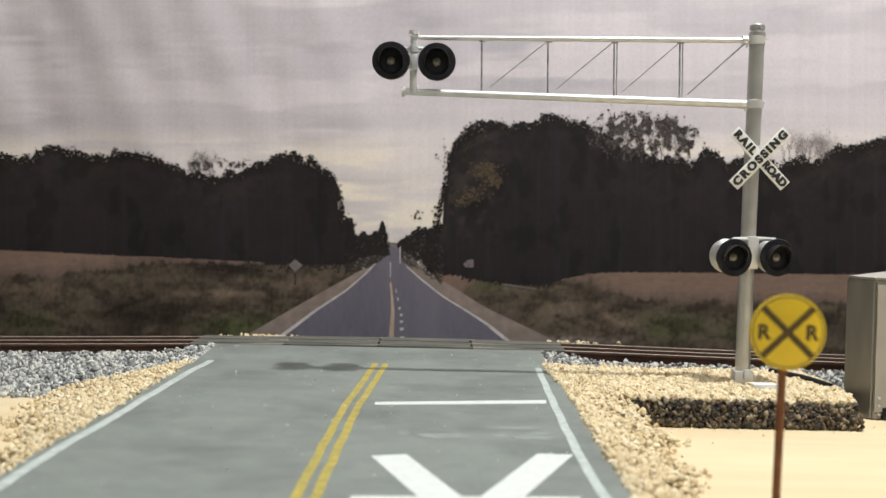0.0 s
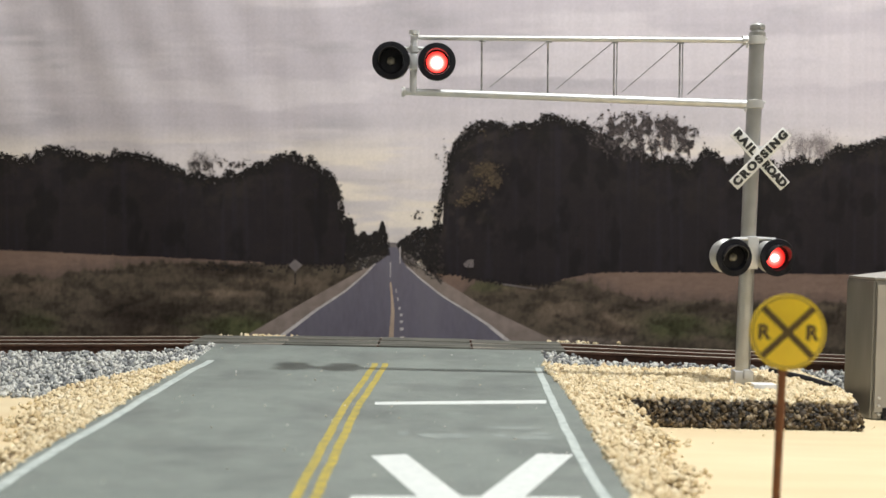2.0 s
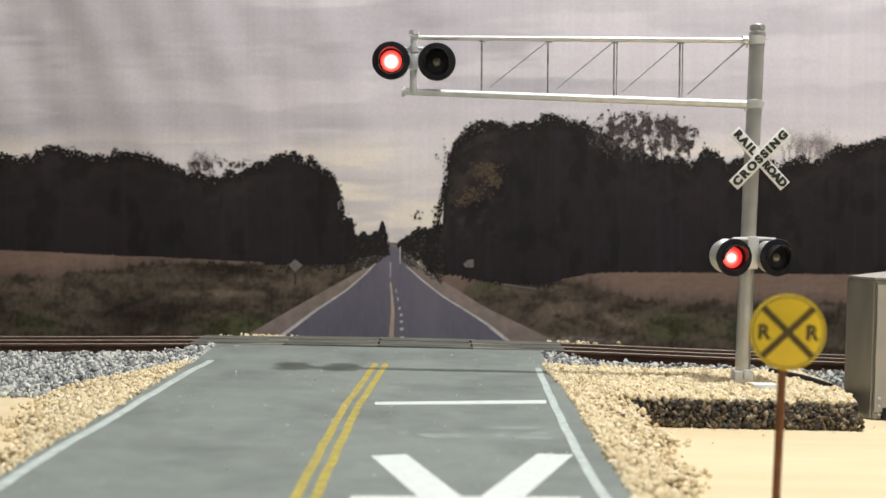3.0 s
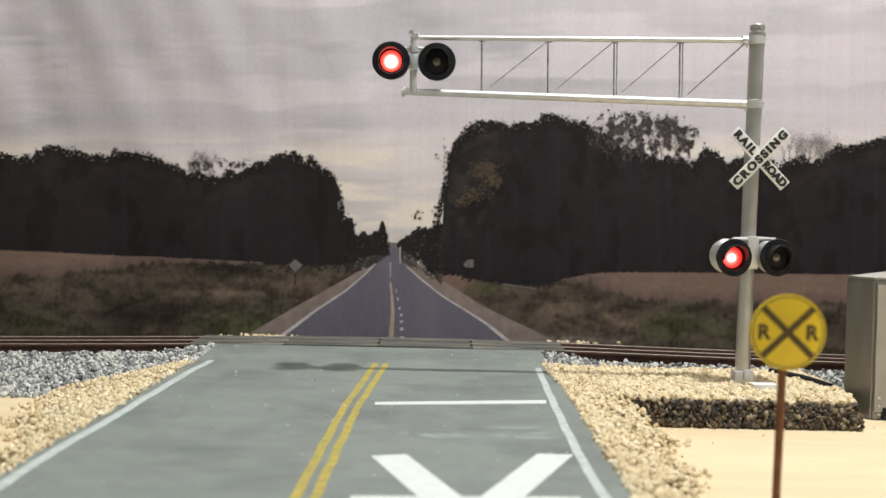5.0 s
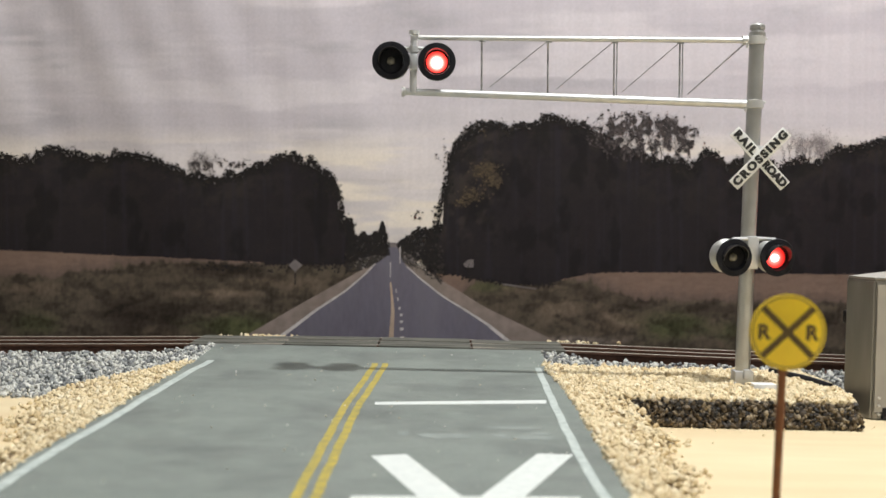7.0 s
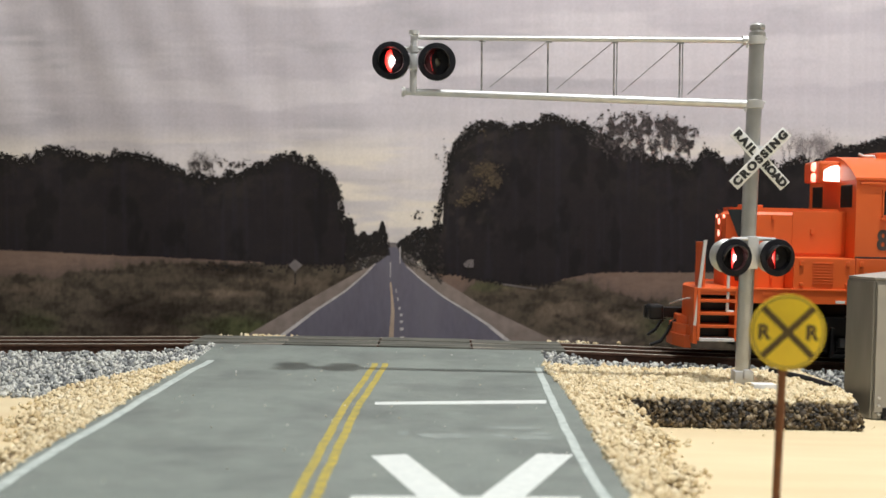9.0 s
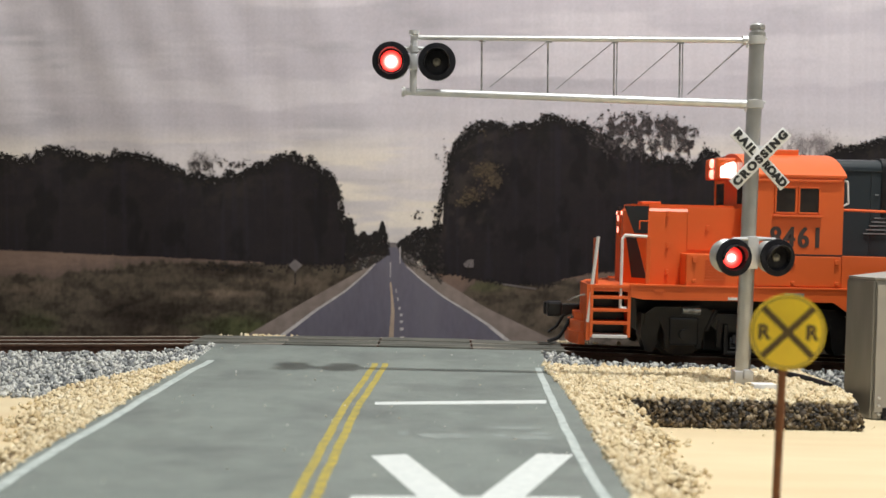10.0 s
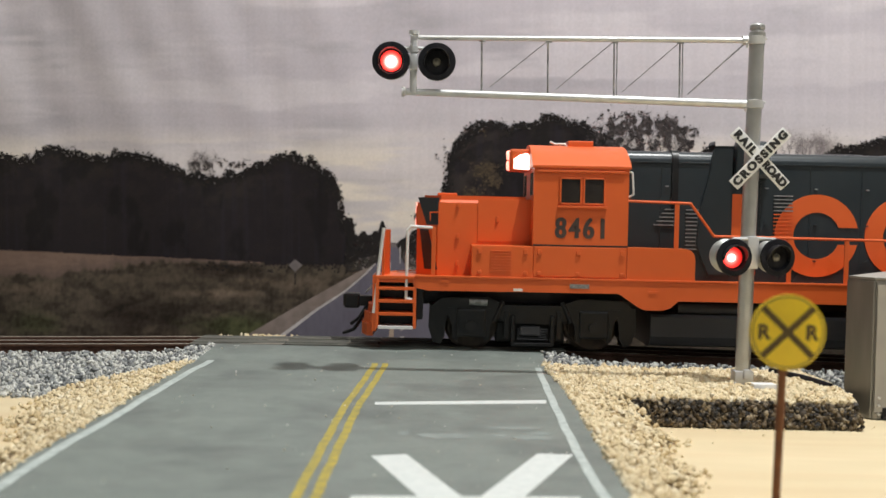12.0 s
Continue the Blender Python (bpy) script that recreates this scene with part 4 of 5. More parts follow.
rod(bm, (MX - 2, 0, 130.0), (-12.7, 0, 128.4), 1.05, 0.95)
part("top_chord", bm, SILVER, signal)
bm = bmesh.new()
rod(bm, (MX - 2, 0, 105.9), (-16, 0, 108.0), 1.55, 1.3)
lathe(bm, ((0.01, -0.6), (1.9, -0.6), (1.9, 0.5), (1.3, 0.8)), Matrix.Translation((-0.0163, 0, 0.108)) @ pose(0, 0, 0, 0, 90, 0))
part("bottom_chord", bm, SILVER, signal)
for z in (130.0, 105.9):
    bm = bmesh.new()
    lathe(bm, ((2.8, -1.6), (3.5, -1.4), (3.5, 1.4), (2.8, 1.6)), pose(MX / 1000, 0, z / 1000))
    rod(bm, (MX - 5.2, 0, z), (MX - 2.6, 0, z), 1.75)
    rod(bm, (MX + 2.6, 0, z + 0.9), (MX + 4.3, 0, z + 0.9), 0.45, n=6)
    rod(bm, (MX - 3.6, -1.6, z - 1.6), (MX - 3.6, -1.6, z - 2.9), 0.5, n=6)
    part("bracket", bm, SILVER, signal, "clamp bracket")
for i, x in enumerate((13.3, 38.4, 63.5, 88.4)):
    zt, zb = 128.5 + x * 0.0128, 108.2 - x * 0.016
    bm = bmesh.new()
    rod(bm, (x - 0.25, 0, zt), (x + 0.1, 0, zb), 0.34, n=8)
    if i > 1:
        rod(bm, (x + 0.9, 0.5, zt), (x + 1.2, 0.5, zb), 0.22, n=8)
    rod(bm, (x - 1.2, 0, zt - 1), (x + 1.2, 0, zt - 1), 0.45, n=6)
    part("truss_post", bm, WIRE, signal)
    bm = bmesh.new()
    rod(bm, (x + 3.2, 0, zb + 2.4), (x + 24.2, 0, zt - 0.9), 0.27 if i == 3 else 0.19, n=6)
    part("truss_diagonal", bm, WIRE, signal)
bm = bmesh.new()
rod(bm, (-12.6, -0.6, 107.5), (-12.6, -0.6, 129.5), 1.35, n=16)
lathe(bm, ((1.4, 129), (2.0, 129.5), (2.0, 131), (0.01, 131.2)), pose(-0.0126, -0.0006, 0), 16)
lathe(bm, ((1.4, 122.6), (2.1, 122.8), (2.1, 125), (1.4, 125.2)), pose(-0.0126, -0.0006, 0), 16)
box(bm, -14.1, -11.1, -2.6, 0, 116, 122, 0.5)
part("end_post", bm, SILVER, signal, "silver end post of the arm")
part("lamp_crossarm", pipe(bmesh.new(), ((-20, -1, 120.6), (-20, -1, 124), (-12.6, -1.2, 124.4), (-5, -1, 124), (-5, -1, 120.6)), 0.7), SILVER, signal, "silver lamp crossarm")
part("lamp_crossarm", pipe(bmesh.new(), ((109, -2.6, 51), (110, -2.6, 54.6), (118, -3.6, 55.1), (125.5, -2.6, 54.8), (126.8, -2.6, 51)), 0.75), SILVER, signal, "silver lamp crossarm")
bm = bmesh.new()
box(bm, MX - 1.9, MX + 2.3, -4.4, -2.2, 43.5, 55.9, 0.6)
lathe(bm, ((2.75, 52.8), (3.3, 53), (3.3, 55.6), (2.75, 55.8)), pose((MX + 0.1) / 1000, 0, 0))
part("lamp_bracket", bm, SILVER, signal)
bulbs = []
TOFRONT = pose(0, 0, 0, 90, 0, 0)


def lamp_head(x, z, y, turn, side, backs):
    """A black lamp: round target, hooded bell and a bulb that turns in it like a beacon, bright on one half."""
    m = Matrix.Translation((x / 1000, y / 1000, z / 1000)) @ pose(0, 0, 0, 0, 0, turn)
    bm = bmesh.new()
    prof = ((0.01, -3.8), (3.0, -3.6), (4.4, -2.2), (4.7, 0.2), (6.9, 0.3), (7.15, 0.7), (6.9, 1.2), (5.0, 1.3), (4.75, 0.9), (4.4, -1.6), (3.2, -2.9), (0.01, -3.0))
    lathe(bm, prof, m @ TOFRONT, 36)
    lathe(bm, ((4.75, -0.7), (4.36, -0.7), (4.36, -1.0), (4.75, -1.0)), m @ TOFRONT, 36)
    head = part("lamp_target", bm, BLACK, signal, "round black lamp target")
    bm = bmesh.new()
    rows = []
    for i in range(25):
        a = radians(-15 + 210 * i / 24)
        length = 3.6 * math.sin(math.pi * i / 24) ** 0.6 + 0.3
        rows.append([(4.9 * math.cos(a), 4.9 * math.sin(a), 0.9), (4.75 * math.cos(a), 4.75 * math.sin(a), 0.9 + length), (4.5 * math.cos(a), 4.5 * math.sin(a), 0.9 + length), (4.5 * math.cos(a), 4.5 * math.sin(a), 0.9)])
    rows = [[bm.verts.new(Vector(p) / 1000) for p in row] for row in rows]
    for p, q in zip(rows, rows[1:]):
        for i in range(4):
            bm.faces.new((p[i], p[(i + 1) % 4], q[(i + 1) % 4], q[i]))
    bm.faces.new(rows[0])
    bm.faces.new(rows[-1])
    bmesh.ops.transform(bm, matrix=m @ TOFRONT, verts=bm.verts)
    part("visor", bm, VISOR, head, "short black visor")
    if backs:
        size = 6.6
        bm = bmesh.new()
        lathe(bm, ((0.01, 4.4), (4.2, 4.0), (4.9, 0.6), (size, -0.6), (size, -1.2), (5.0, -1.4), (4.8, -6.0), (0.01, -6.2)), Matrix.Translation(((x - 1.4 * backs) / 1000, (y + 7) / 1000, (z + 0.3) / 1000)) @ TOFRONT, 36)
        part("rear_lamp", bm, MASTGREY, signal, "silver bell of the lamp facing away")
    bm = bmesh.new()
    lathe(bm, ((0.01, 1.3), (0.9, 1.2), (1.4, 0.8), (2.2, 0.45), (2.6, 0.35), (4.2, 0.12), (4.3, 0.0)), None, 24, 0)
    lathe(bm, ((4.3, 0.0), (4.2, -0.12), (2.6, -0.3), (1.7, -0.3)), None, 24, 2)
    lathe(bm, ((1.7, -0.3), (1.5, -0.9), (1.0, -1.2), (0.01, -1.3)), None, 24, 1)
    bmesh.ops.transform(bm, matrix=TOFRONT, verts=bm.verts)
    bulb = part("bulb", bm, [REDLAMP if z > 80 else REDSIDE, LENSOFF, BLACK], signal, "turning beacon bulb with one bright red half")
    bulbs.append((bulb, m @ pose(0, 0.00085, 0), side))


lamp_head(-21.0, 119.1, -3.5, 0, "L", 0.01)
lamp_head(-3.8, 119.0, -3.5, 0, "R", 0.01)
lamp_head(109.6, 47.8, -4.5, 10, "L", 0.4)
lamp_head(125.9, 48.1, -4.5, 12, "R", -0.4)

# crossed boards
for ang, y, words in ((-46, -3.5, (("RAIL", -8.2), ("ROAD", 8.0))), (46.5, -4.1, (("CROSSING", 0),))):
    m = Matrix.Translation((0.1187, y / 1000, 0.0853)) @ pose(0, 0, 0, 0, -ang, 0)
    bm = bmesh.new()
    box(bm, -14.3, 14.3, -0.25, 0.25, -2.35, 2.35, 0.12)
    bmesh.ops.transform(bm, matrix=m, verts=bm.verts)
    board = part("crossbuck_board", bm, SIGNWHITE, signal, "white board with black lettering")
    for word, dx in words:
        wide, gap = {"RAIL": (1.02, 1.32), "ROAD": (1.0, 1.0)}.get(word, (1.06, 1.4))
        lettering("lettering", word, 4.1, m @ pose(dx / 1000, -0.0003, 0, 90, 0, 0), SIGNBLACK, board, 0.06, wide, 0.05, gap, 0.12)
bm = bmesh.new()
box(bm, MX - 1, MX + 4.4, -3.2, -2.2, 83.6, 90.2, 0.2)
part("crossbuck_clip", bm, SILVER, signal)

# ---------------------------------------------------------------- round warning sign
sign = thing("warning_sign", "round yellow railway warning sign on a rusty brown post", "road sign", pose(0.0785, 0.25, -0.0003))
part("post", rod(bmesh.new(), (-1.2, 0.5, -10), (-0.3, 0.5, 42), 0.95, n=14), POSTBROWN, sign, "rusty brown wire post")
bm = bmesh.new()
lathe(bm, ((0.01, -0.3), (8.5, -0.3), (8.65, -0.1), (8.65, 0.2), (8.2, 0.3), (0.01, 0.3)), Matrix.Translation((0, -0.0008, 0.0371)) @ TOFRONT, 48)
disc = part("disc", bm, SIGNYELLOW, sign, "yellow disc")
bm = bmesh.new()
lathe(bm, ((7.85, 0.28), (7.85, 0.36), (8.2, 0.36), (8.2, 0.28)), Matrix.Translation((0, -0.0008, 0.0371)) @ TOFRONT, 48)
part("rim", bm, SIGNEDGE, disc)
for a in (44, -44):
    bm = bmesh.new()
    box(bm, -7.9, 7.9, -0.42 - 0.02 * (a > 0), -0.3, -0.72, 0.72)
    bmesh.ops.transform(bm, matrix=Matrix.Translation((0, -0.0008, 0.0371)) @ pose(0, 0, 0, 0, -a, 0), verts=bm.verts)
    part("cross_stroke", bm, SIGNOLIVE, disc, "dark cross stroke")
for x in (-5.5, 5.4):
    lettering("lettering", "R", 4.6, Matrix.Translation((x / 1000, -0.00115, 0.0369)) @ pose(0, 0, 0, 90, 0, 0), SIGNOLIVE, disc, 0.05, 1.0, 0.045)

# ---------------------------------------------------------------- relay case
case = thing("relay_case", "grey metal equipment case standing on the board", "relay case", pose(0.1573, 0.400, -0.010, 0, 0, 0))
bm = bmesh.new()
plan(bm, [(0, 0), (60, 4), (92, 58), (40, 75), (-5.5, 13)], 0, 51.2)
bmesh.ops.bevel(bm, geom=list(bm.edges), offset=0.0006, segments=2, affect="EDGES")
part("body", bm, STEEL, case, "brushed grey metal body", False)
# top and front face carry the lighter grey that imitates their light
bm = bmesh.new()
plan(bm, [(0.1, 0.1), (59.9, 4.1), (91.8, 57.8), (40, 74.8), (-5.3, 13)], 51.2, 52.0)
bmesh.ops.bevel(bm, geom=list(bm.edges), offset=0.0004, segments=2, affect="EDGES")
part("lid", bm, CASELIT, case, "grey metal lid, lightened as the lit top", False)
bm = bmesh.new()
plan(bm, [(1.0, -0.5), (58, 3.2), (58, 4.4), (1.0, 0.6)], 3, 49.5)
part("door", bm, CASELIT, case, "grey door panel, lightened as the better lit face", False)
for z in (2.2, 5.4, 8.2):
    part("rivet", rod(bmesh.new(), (2.6, -1.0, z), (2.6, 0.5, z), 0.5, n=10), SILVER, case)
bm = bmesh.new()
box(bm, 4.0, 16, -0.9, 2.5, 0.4, 4.6)
part("base_opening", bm, BLACK, case, "dark opening at the base")
part("cable", pipe(bmesh.new(), ((-10, 14, 10.0), (-14, 28, 10.6), (-22, 50, 10.6)), 1.2), BLACK, case, "black cable lying on the stones")

# ---------------------------------------------------------------- locomotive
ORANGE = material("orange_paint", (0.74, 0.128, 0.024), 0.40, colour2=(0.67, 0.112, 0.020), scale=40, amount=0.6, bump=0.04, rough_var=0.06)
SLATE = material("slate_grey_paint", (0.019, 0.026, 0.030), 0.3, spec=0.45, coat=0.2, colour2=(0.024, 0.031, 0.035), scale=50, rough_var=0.06)
FRAMEBLACK = material("dark_truck_plastic", (0.006, 0.0062, 0.0072), 0.36, spec=0.4, colour2=(0.012, 0.011, 0.0105), scale=260, bump=0.15)
TANKGREY = material("tank_grey", (0.05, 0.05, 0.052), 0.5, spec=0.3, colour2=(0.045, 0.045, 0.047), scale=80)
WHEELSTEEL = material("wheel_steel", (0.085, 0.064, 0.047), 0.45, metal=0.5, colour2=(0.035, 0.028, 0.023), scale=200)
RAILWHITE = material("handrail_white", (0.78, 0.76, 0.72), 0.45, colour2=(0.7, 0.67, 0.63), scale=200)
GLASS = material("dark_cab_glass", (0.030, 0.024, 0.019), 0.16, spec=0.5, colour2=(0.018, 0.014, 0.012), scale=140)
NUMBER = material("dark_number", (0.050, 0.036, 0.032), 0.5, colour2=(0.07, 0.045, 0.035), scale=300)
LOUVRE = material("pale_louvre", (0.26, 0.27, 0.27), 0.5, colour2=(0.2, 0.2, 0.2), scale=300)
PLATEGREY = material("builder_plate", (0.36, 0.36, 0.34), 0.4, metal=0.4, colour2=(0.15, 0.15, 0.14), scale=900)
HEADGLOW = material("headlight_glow", (0.9, 0.9, 0.85), 0.3, glow=(1.0, 0.93, 0.86), power=2.4)
HEADRED = material("warm_lamp_glow", (0.9, 0.4, 0.3), 0.3, glow=(1.0, 0.30, 0.22), power=3.0)

loco = thing("locomotive", "orange and dark grey diesel road switcher with lit headlights", "locomotive", pose(0, 0.511, 0))
wheelsets = []


def section(bm, x0, x1, outline, mat=0):
    """A (y, z) section in mm drawn out along x."""
    a = [bm.verts.new(Vector((x0, y, z)) / 1000) for y, z in outline]
    b = [bm.verts.new(Vector((x1, y, z)) / 1000) for y, z in outline]
    fs = [bm.faces.new(a), bm.faces.new(b[::-1])]
    for i in range(len(a)):
        j = (i + 1) % len(a)
        fs.append(bm.faces.new((a[j], a[i], b[i], b[j])))
    for f in fs:
        f.material_index = mat
    return bm


def arch(half, z0, eave, crown, n=12):
    pts = [(-half, z0), (-half, eave)]
    for i in range(1, n):
        a = math.pi * i / n
        y = -half * math.cos(a)
        pts.append((y, eave + (crown - eave) * (1 - (abs(y) / half) ** 2.2)))
    return pts + [(half, eave), (half, z0)]


def soft_box(half, z0, z1, r):
    pts = [(-half, z0)]
    for i in range(6):
        a = math.pi / 2 * i / 5
        pts.append((-half + r - r * math.cos(a), z1 - r + r * math.sin(a)))
    return pts + [(-y, z) for y, z in reversed(pts)]


# frame, deck and side sills
part("deck", plan(bmesh.new(), [(-28, -31), (306, -31), (306, 31), (-11, 31), (-15, 12), (-27, 2)], 31.6, 34.4), ORANGE, loco, "orange walkway deck", False)
for s in (-1, 1):
    bm = bmesh.new()
    slab(bm, [(-11.5, 34.6), (-11.5, 29.4), (-6, 28.4), (76.9, 28.7), (86, 22.6), (88.4, 21.7), (96.6, 21.7), (99.5, 22.8), (103, 25.9), (196, 25.9), (200, 22), (208, 22), (216, 28.5), (300, 28.5), (300, 34.6)], s * 31.9, s * 30.6)
    sill = part("side_sill", bm, ORANGE, loco, "orange side sill", False)
    part("sill_ledge", box(bmesh.new(), -12, 300, s * 32.4, s * 30.4, 34.1, 35.0, 0.15), ORANGE, sill, "", False)
    for x, z in ((1, 32.5), (33, 29.5), (92, 29.5), (150, 30), (210, 30)):
        part("sill_marker", box(bmesh.new(), x - 2, x + 2, s * 32.25, s * 31.8, z - 0.6, z + 0.6, 0.1), RAILWHITE if x == 33 else ORANGE, sill, "", False)
    part("builder_plate", box(bmesh.new(), 55.5, 64, s * 32.15, s * 31.8, 30.6, 32.5, 0.1), PLATEGREY, sill, "small grey builder's plate", False)
part("underframe", box(bmesh.new(), -22, 296, -13, 13, 21, 31.6, 0.5), FRAMEBLACK, loco, "black underframe", False)

# short hood with slanting front corners
bm = bmesh.new()
plan(bm, [(-12, -10), (-2.5, -19), (40, -19), (40, 19), (-2.5, 19), (-12, 10)], 34.4, 70.2)
bmesh.ops.bevel(bm, geom=[e for e in bm.edges if min(v.co.z for v in e.verts) > 0.07], offset=0.0032, segments=3, affect="EDGES")
short_hood = part("short_hood", bm, ORANGE, loco, "orange short hood", False)
for s in (-1, 1):
    for z0, z1, u0 in ((57, 69.2, 0.05), (37, 55.5, 0.15)):
        bm = bmesh.new()
        a, b = Vector((-12.1 + 9.5 * u0, s * (10.15 + 9 * u0), 0)), Vector((-2.5, s * 19.2, 0))
        pts = [(a, z1), (b, z1), (b, z0), (a + (b - a) * (0.45 if z0 > 50 else 0.6), z0)] if z0 > 50 else [(a, z1), (a + (b - a) * 0.45, z1), (b, z0), (a + (b - a) * 0.3, z0)]
        vs = [bm.verts.new((p + Vector((-0.1, s * 0.1, z))) / 1000) for p, z in pts]
        vs2 = [bm.verts.new((p + Vector((0.5, s * -0.5, z))) / 1000) for p, z in pts]
        bm.faces.new(vs)
        bm.faces.new(vs2[::-1])
        for i in range(4):
            bm.faces.new((vs[i], vs[(i + 1) % 4], vs2[(i + 1) % 4], vs2[i]))
        part("nose_stripe", bm, SLATE, short_hood, "dark grey nose stripe", False)
    for x0, x1, z0, z1 in ((15.2, 39, 50, 69),):
        part("hood_door", box(bmesh.new(), x0, x1, s * 19.35, s * 18.9, z0, z1, 0.15), ORANGE, short_hood, "", False)
    for x, z in ((6.5, 66), (6.5, 52), (6.5, 40), (24, 60)):
        part("latch", box(bmesh.new(), x - 0.7, x + 0.7, s * 20.1, s * 19.2, z - 1.2, z + 1.2, 0.2), ORANGE, short_hood, "", False)
    part("grab_iron", pipe(bmesh.new(), ((-6, s * 17, 59), (-6, s * 18.6, 59), (-6, s * 18.6, 62.5), (-2, s * 20, 62.6)), 0.3, 6), ORANGE, short_hood)
bm = bmesh.new()
box(bm, -12.7, -11.5, -3.2, 3.2, 55, 67, 0.5)
pod = part("nose_headlight", bm, ORANGE, loco, "orange twin headlight casing", False)
for z in (58.2, 63.6):
    part("headlight", rod(bmesh.new(), (-13.0, 0, z), (-12.5, 0, z), 1.4, 1.6, 18), HEADRED, pod, "bright headlight")
for y in (-6.5, 6.5):
    part("class_light", rod(bmesh.new(), (-12.5, y, 66), (-11.8, y, 66), 0.8, n=12), HEADRED, short_hood, "glowing marker lamp")
part("sand_hatch", box(bmesh.new(), -3, 6, -5, 5, 70, 71.6, 0.4), ORANGE, short_hood, "", False)

# cab
bm = bmesh.new()
section(bm, 39, 80.4, [(-30.8, 34.6), (-30.8, 83), (30.8, 83), (30.8, 34.6)])
cab = part("cab", bm, ORANGE, loco, "orange cab with side windows", False)
bm = bmesh.new()
section(bm, 38.2, 81.2, arch(31.6, 83.0, 84.0, 94.4, 16))
roof = part("cab_roof", bm, ORANGE, loco, "arched orange cab roof")
part("roof_hatch", box(bmesh.new(), 56, 67.5, -8, 8, 93.4, 96.4, 0.5), ORANGE, roof, "", False)
for s in (-1, 1):
    part("drip_strip", box(bmesh.new(), 40.5, 79, s * 31.7, s * 30.6, 81.0, 82.0, 0.2), ORANGE, cab, "", False)
    for x0 in (51.0, 61.2):
        win = part("side_window", box(bmesh.new(), x0, x0 + 8.2, s * 30.95, s * 30.5, 67.8, 78.2, 0.1), GLASS, cab, "dark cab window pane", False)
        bm = bmesh.new()
        for b in ((x0 - 0.7, x0, 67.1, 78.9), (x0 + 8.2, x0 + 8.9, 67.1, 78.9), (x0 - 0.7, x0 + 8.9, 67.1, 67.8), (x0 - 0.7, x0 + 8.9, 78.2, 78.9)):
            box(bm, b[0], b[1], s * 31.5, s * 30.7, b[2], b[3], 0.12)
        part("window_frame", bm, ORANGE, win, "", False)
    part("window_sill", box(bmesh.new(), 49.5, 71, s * 32.2, s * 30.8, 65.6, 66.6, 0.2), ORANGE, cab, "", False)
    part("cab_seam", box(bmesh.new(), 39.2, 80.2, s * 31.15, s * 30.7, 48.9, 49.5), SLATE, cab, "", False)
    part("cab_grab", pipe(bmesh.new(), ((80.4, s * 30.2, 82), (81.8, s * 31, 81.4), (82.4, s * 31, 72), (80.4, s * 30.4, 71)), 0.45, 6), RAILWHITE, cab)
bm_m = Matrix.Translation((0.0602, -0.03095, 0.0564)) @ pose(0, 0, 0, 90, 0, 0)
lettering("cab_number", "8461", 12.4, bm_m, NUMBER, cab, 0.06, 0.79, 0.014, 1.24, 0.36)
for y in (-19, 19):
    for z0, z1, x in ((72, 82, 38.8), (72, 82, 80.2)):
        part("end_window", box(bmesh.new(), x, x + 0.5, y - 7, y + 7, z0 - 1, z1 - 1, 0.1), GLASS, cab, "dark cab end window", False)
bm = bmesh.new()
box(bm, 29.4, 39, -11, 11, 82.2, 92.0, 1.2)
pod = part("cab_headlight_pod", bm, ORANGE, loco, "headlight and number board casing", False)
for s in (-1, 1):
    part("number_board", slab(bmesh.new(), [(31.2, 83.0), (38.4, 82.6), (38.4, 89.0), (37.2, 90.2), (34.0, 89.4), (31.2, 87.6)], s * 11.5, s * 10.8), HEADGLOW, pod, "bright lit number board", False)
    part("board_rim", pipe(bmesh.new(), ((30.6, s * 11.2, 82.6), (30.6, s * 11.2, 88.2), (34.0, s * 11.2, 90.4), (38.2, s * 11.2, 91.2)), 0.45, 6), ORANGE, pod)
for z in (84.6, 89.4):
    for y in (-4,):
        part("headlight", rod(bmesh.new(), (28.3, y, z), (29.8, y, z), 1.9, 2.3, 18), HEADRED, pod, "warm glowing headlight")

# boxes along the walkway
for s in (-1, 1):
    bm = bmesh.new()
    box(bm, 12.5, 39.3, s * 31.3, s * 19, 34.6, 48.6, 0.4)
    bx = part("battery_box", bm, ORANGE, loco, "orange battery box", False)
    for i in range(8):
        part("louvre", box(bmesh.new(), 20.8, 29.8, s * 31.75, s * 31.2, 37.2 + 1.25 * i, 37.75 + 1.25 * i, 0.1), ORANGE, bx, "", False)
    bm = bmesh.new()
    box(bm, 39.6, 80.0, s * 31.35, s * 28, 35.4, 48.6, 0.3)
    skirt = part("cab_skirt", bm, ORANGE, loco, "orange panel under the cab", False)
    for x in (16, 36, 42, 59, 78):
        for z in (36.8, 46.4):
            part("hinge", box(bmesh.new(), x - 0.9, x + 0.9, s * 32.1, s * 31.2, z - (1.4 if z > 40 else 0.6), z + 0.9, 0.25), ORANGE, skirt, "", False)
    bm = bmesh.new()
    outline = [(80.3, 34.6), (110, 34.6), (110, 44)] + [(105.5 + 4.5 * math.cos(a * 0.3), 44.2 + 4.6 * math.sin(a * 0.3)) for a in range(1, 6)] + [(80.3, 49.0)]
    slab(bm, outline, s * 31.4, s * 22)
    part("air_box", bm, ORANGE, loco, "orange equipment box with a rounded corner", False)

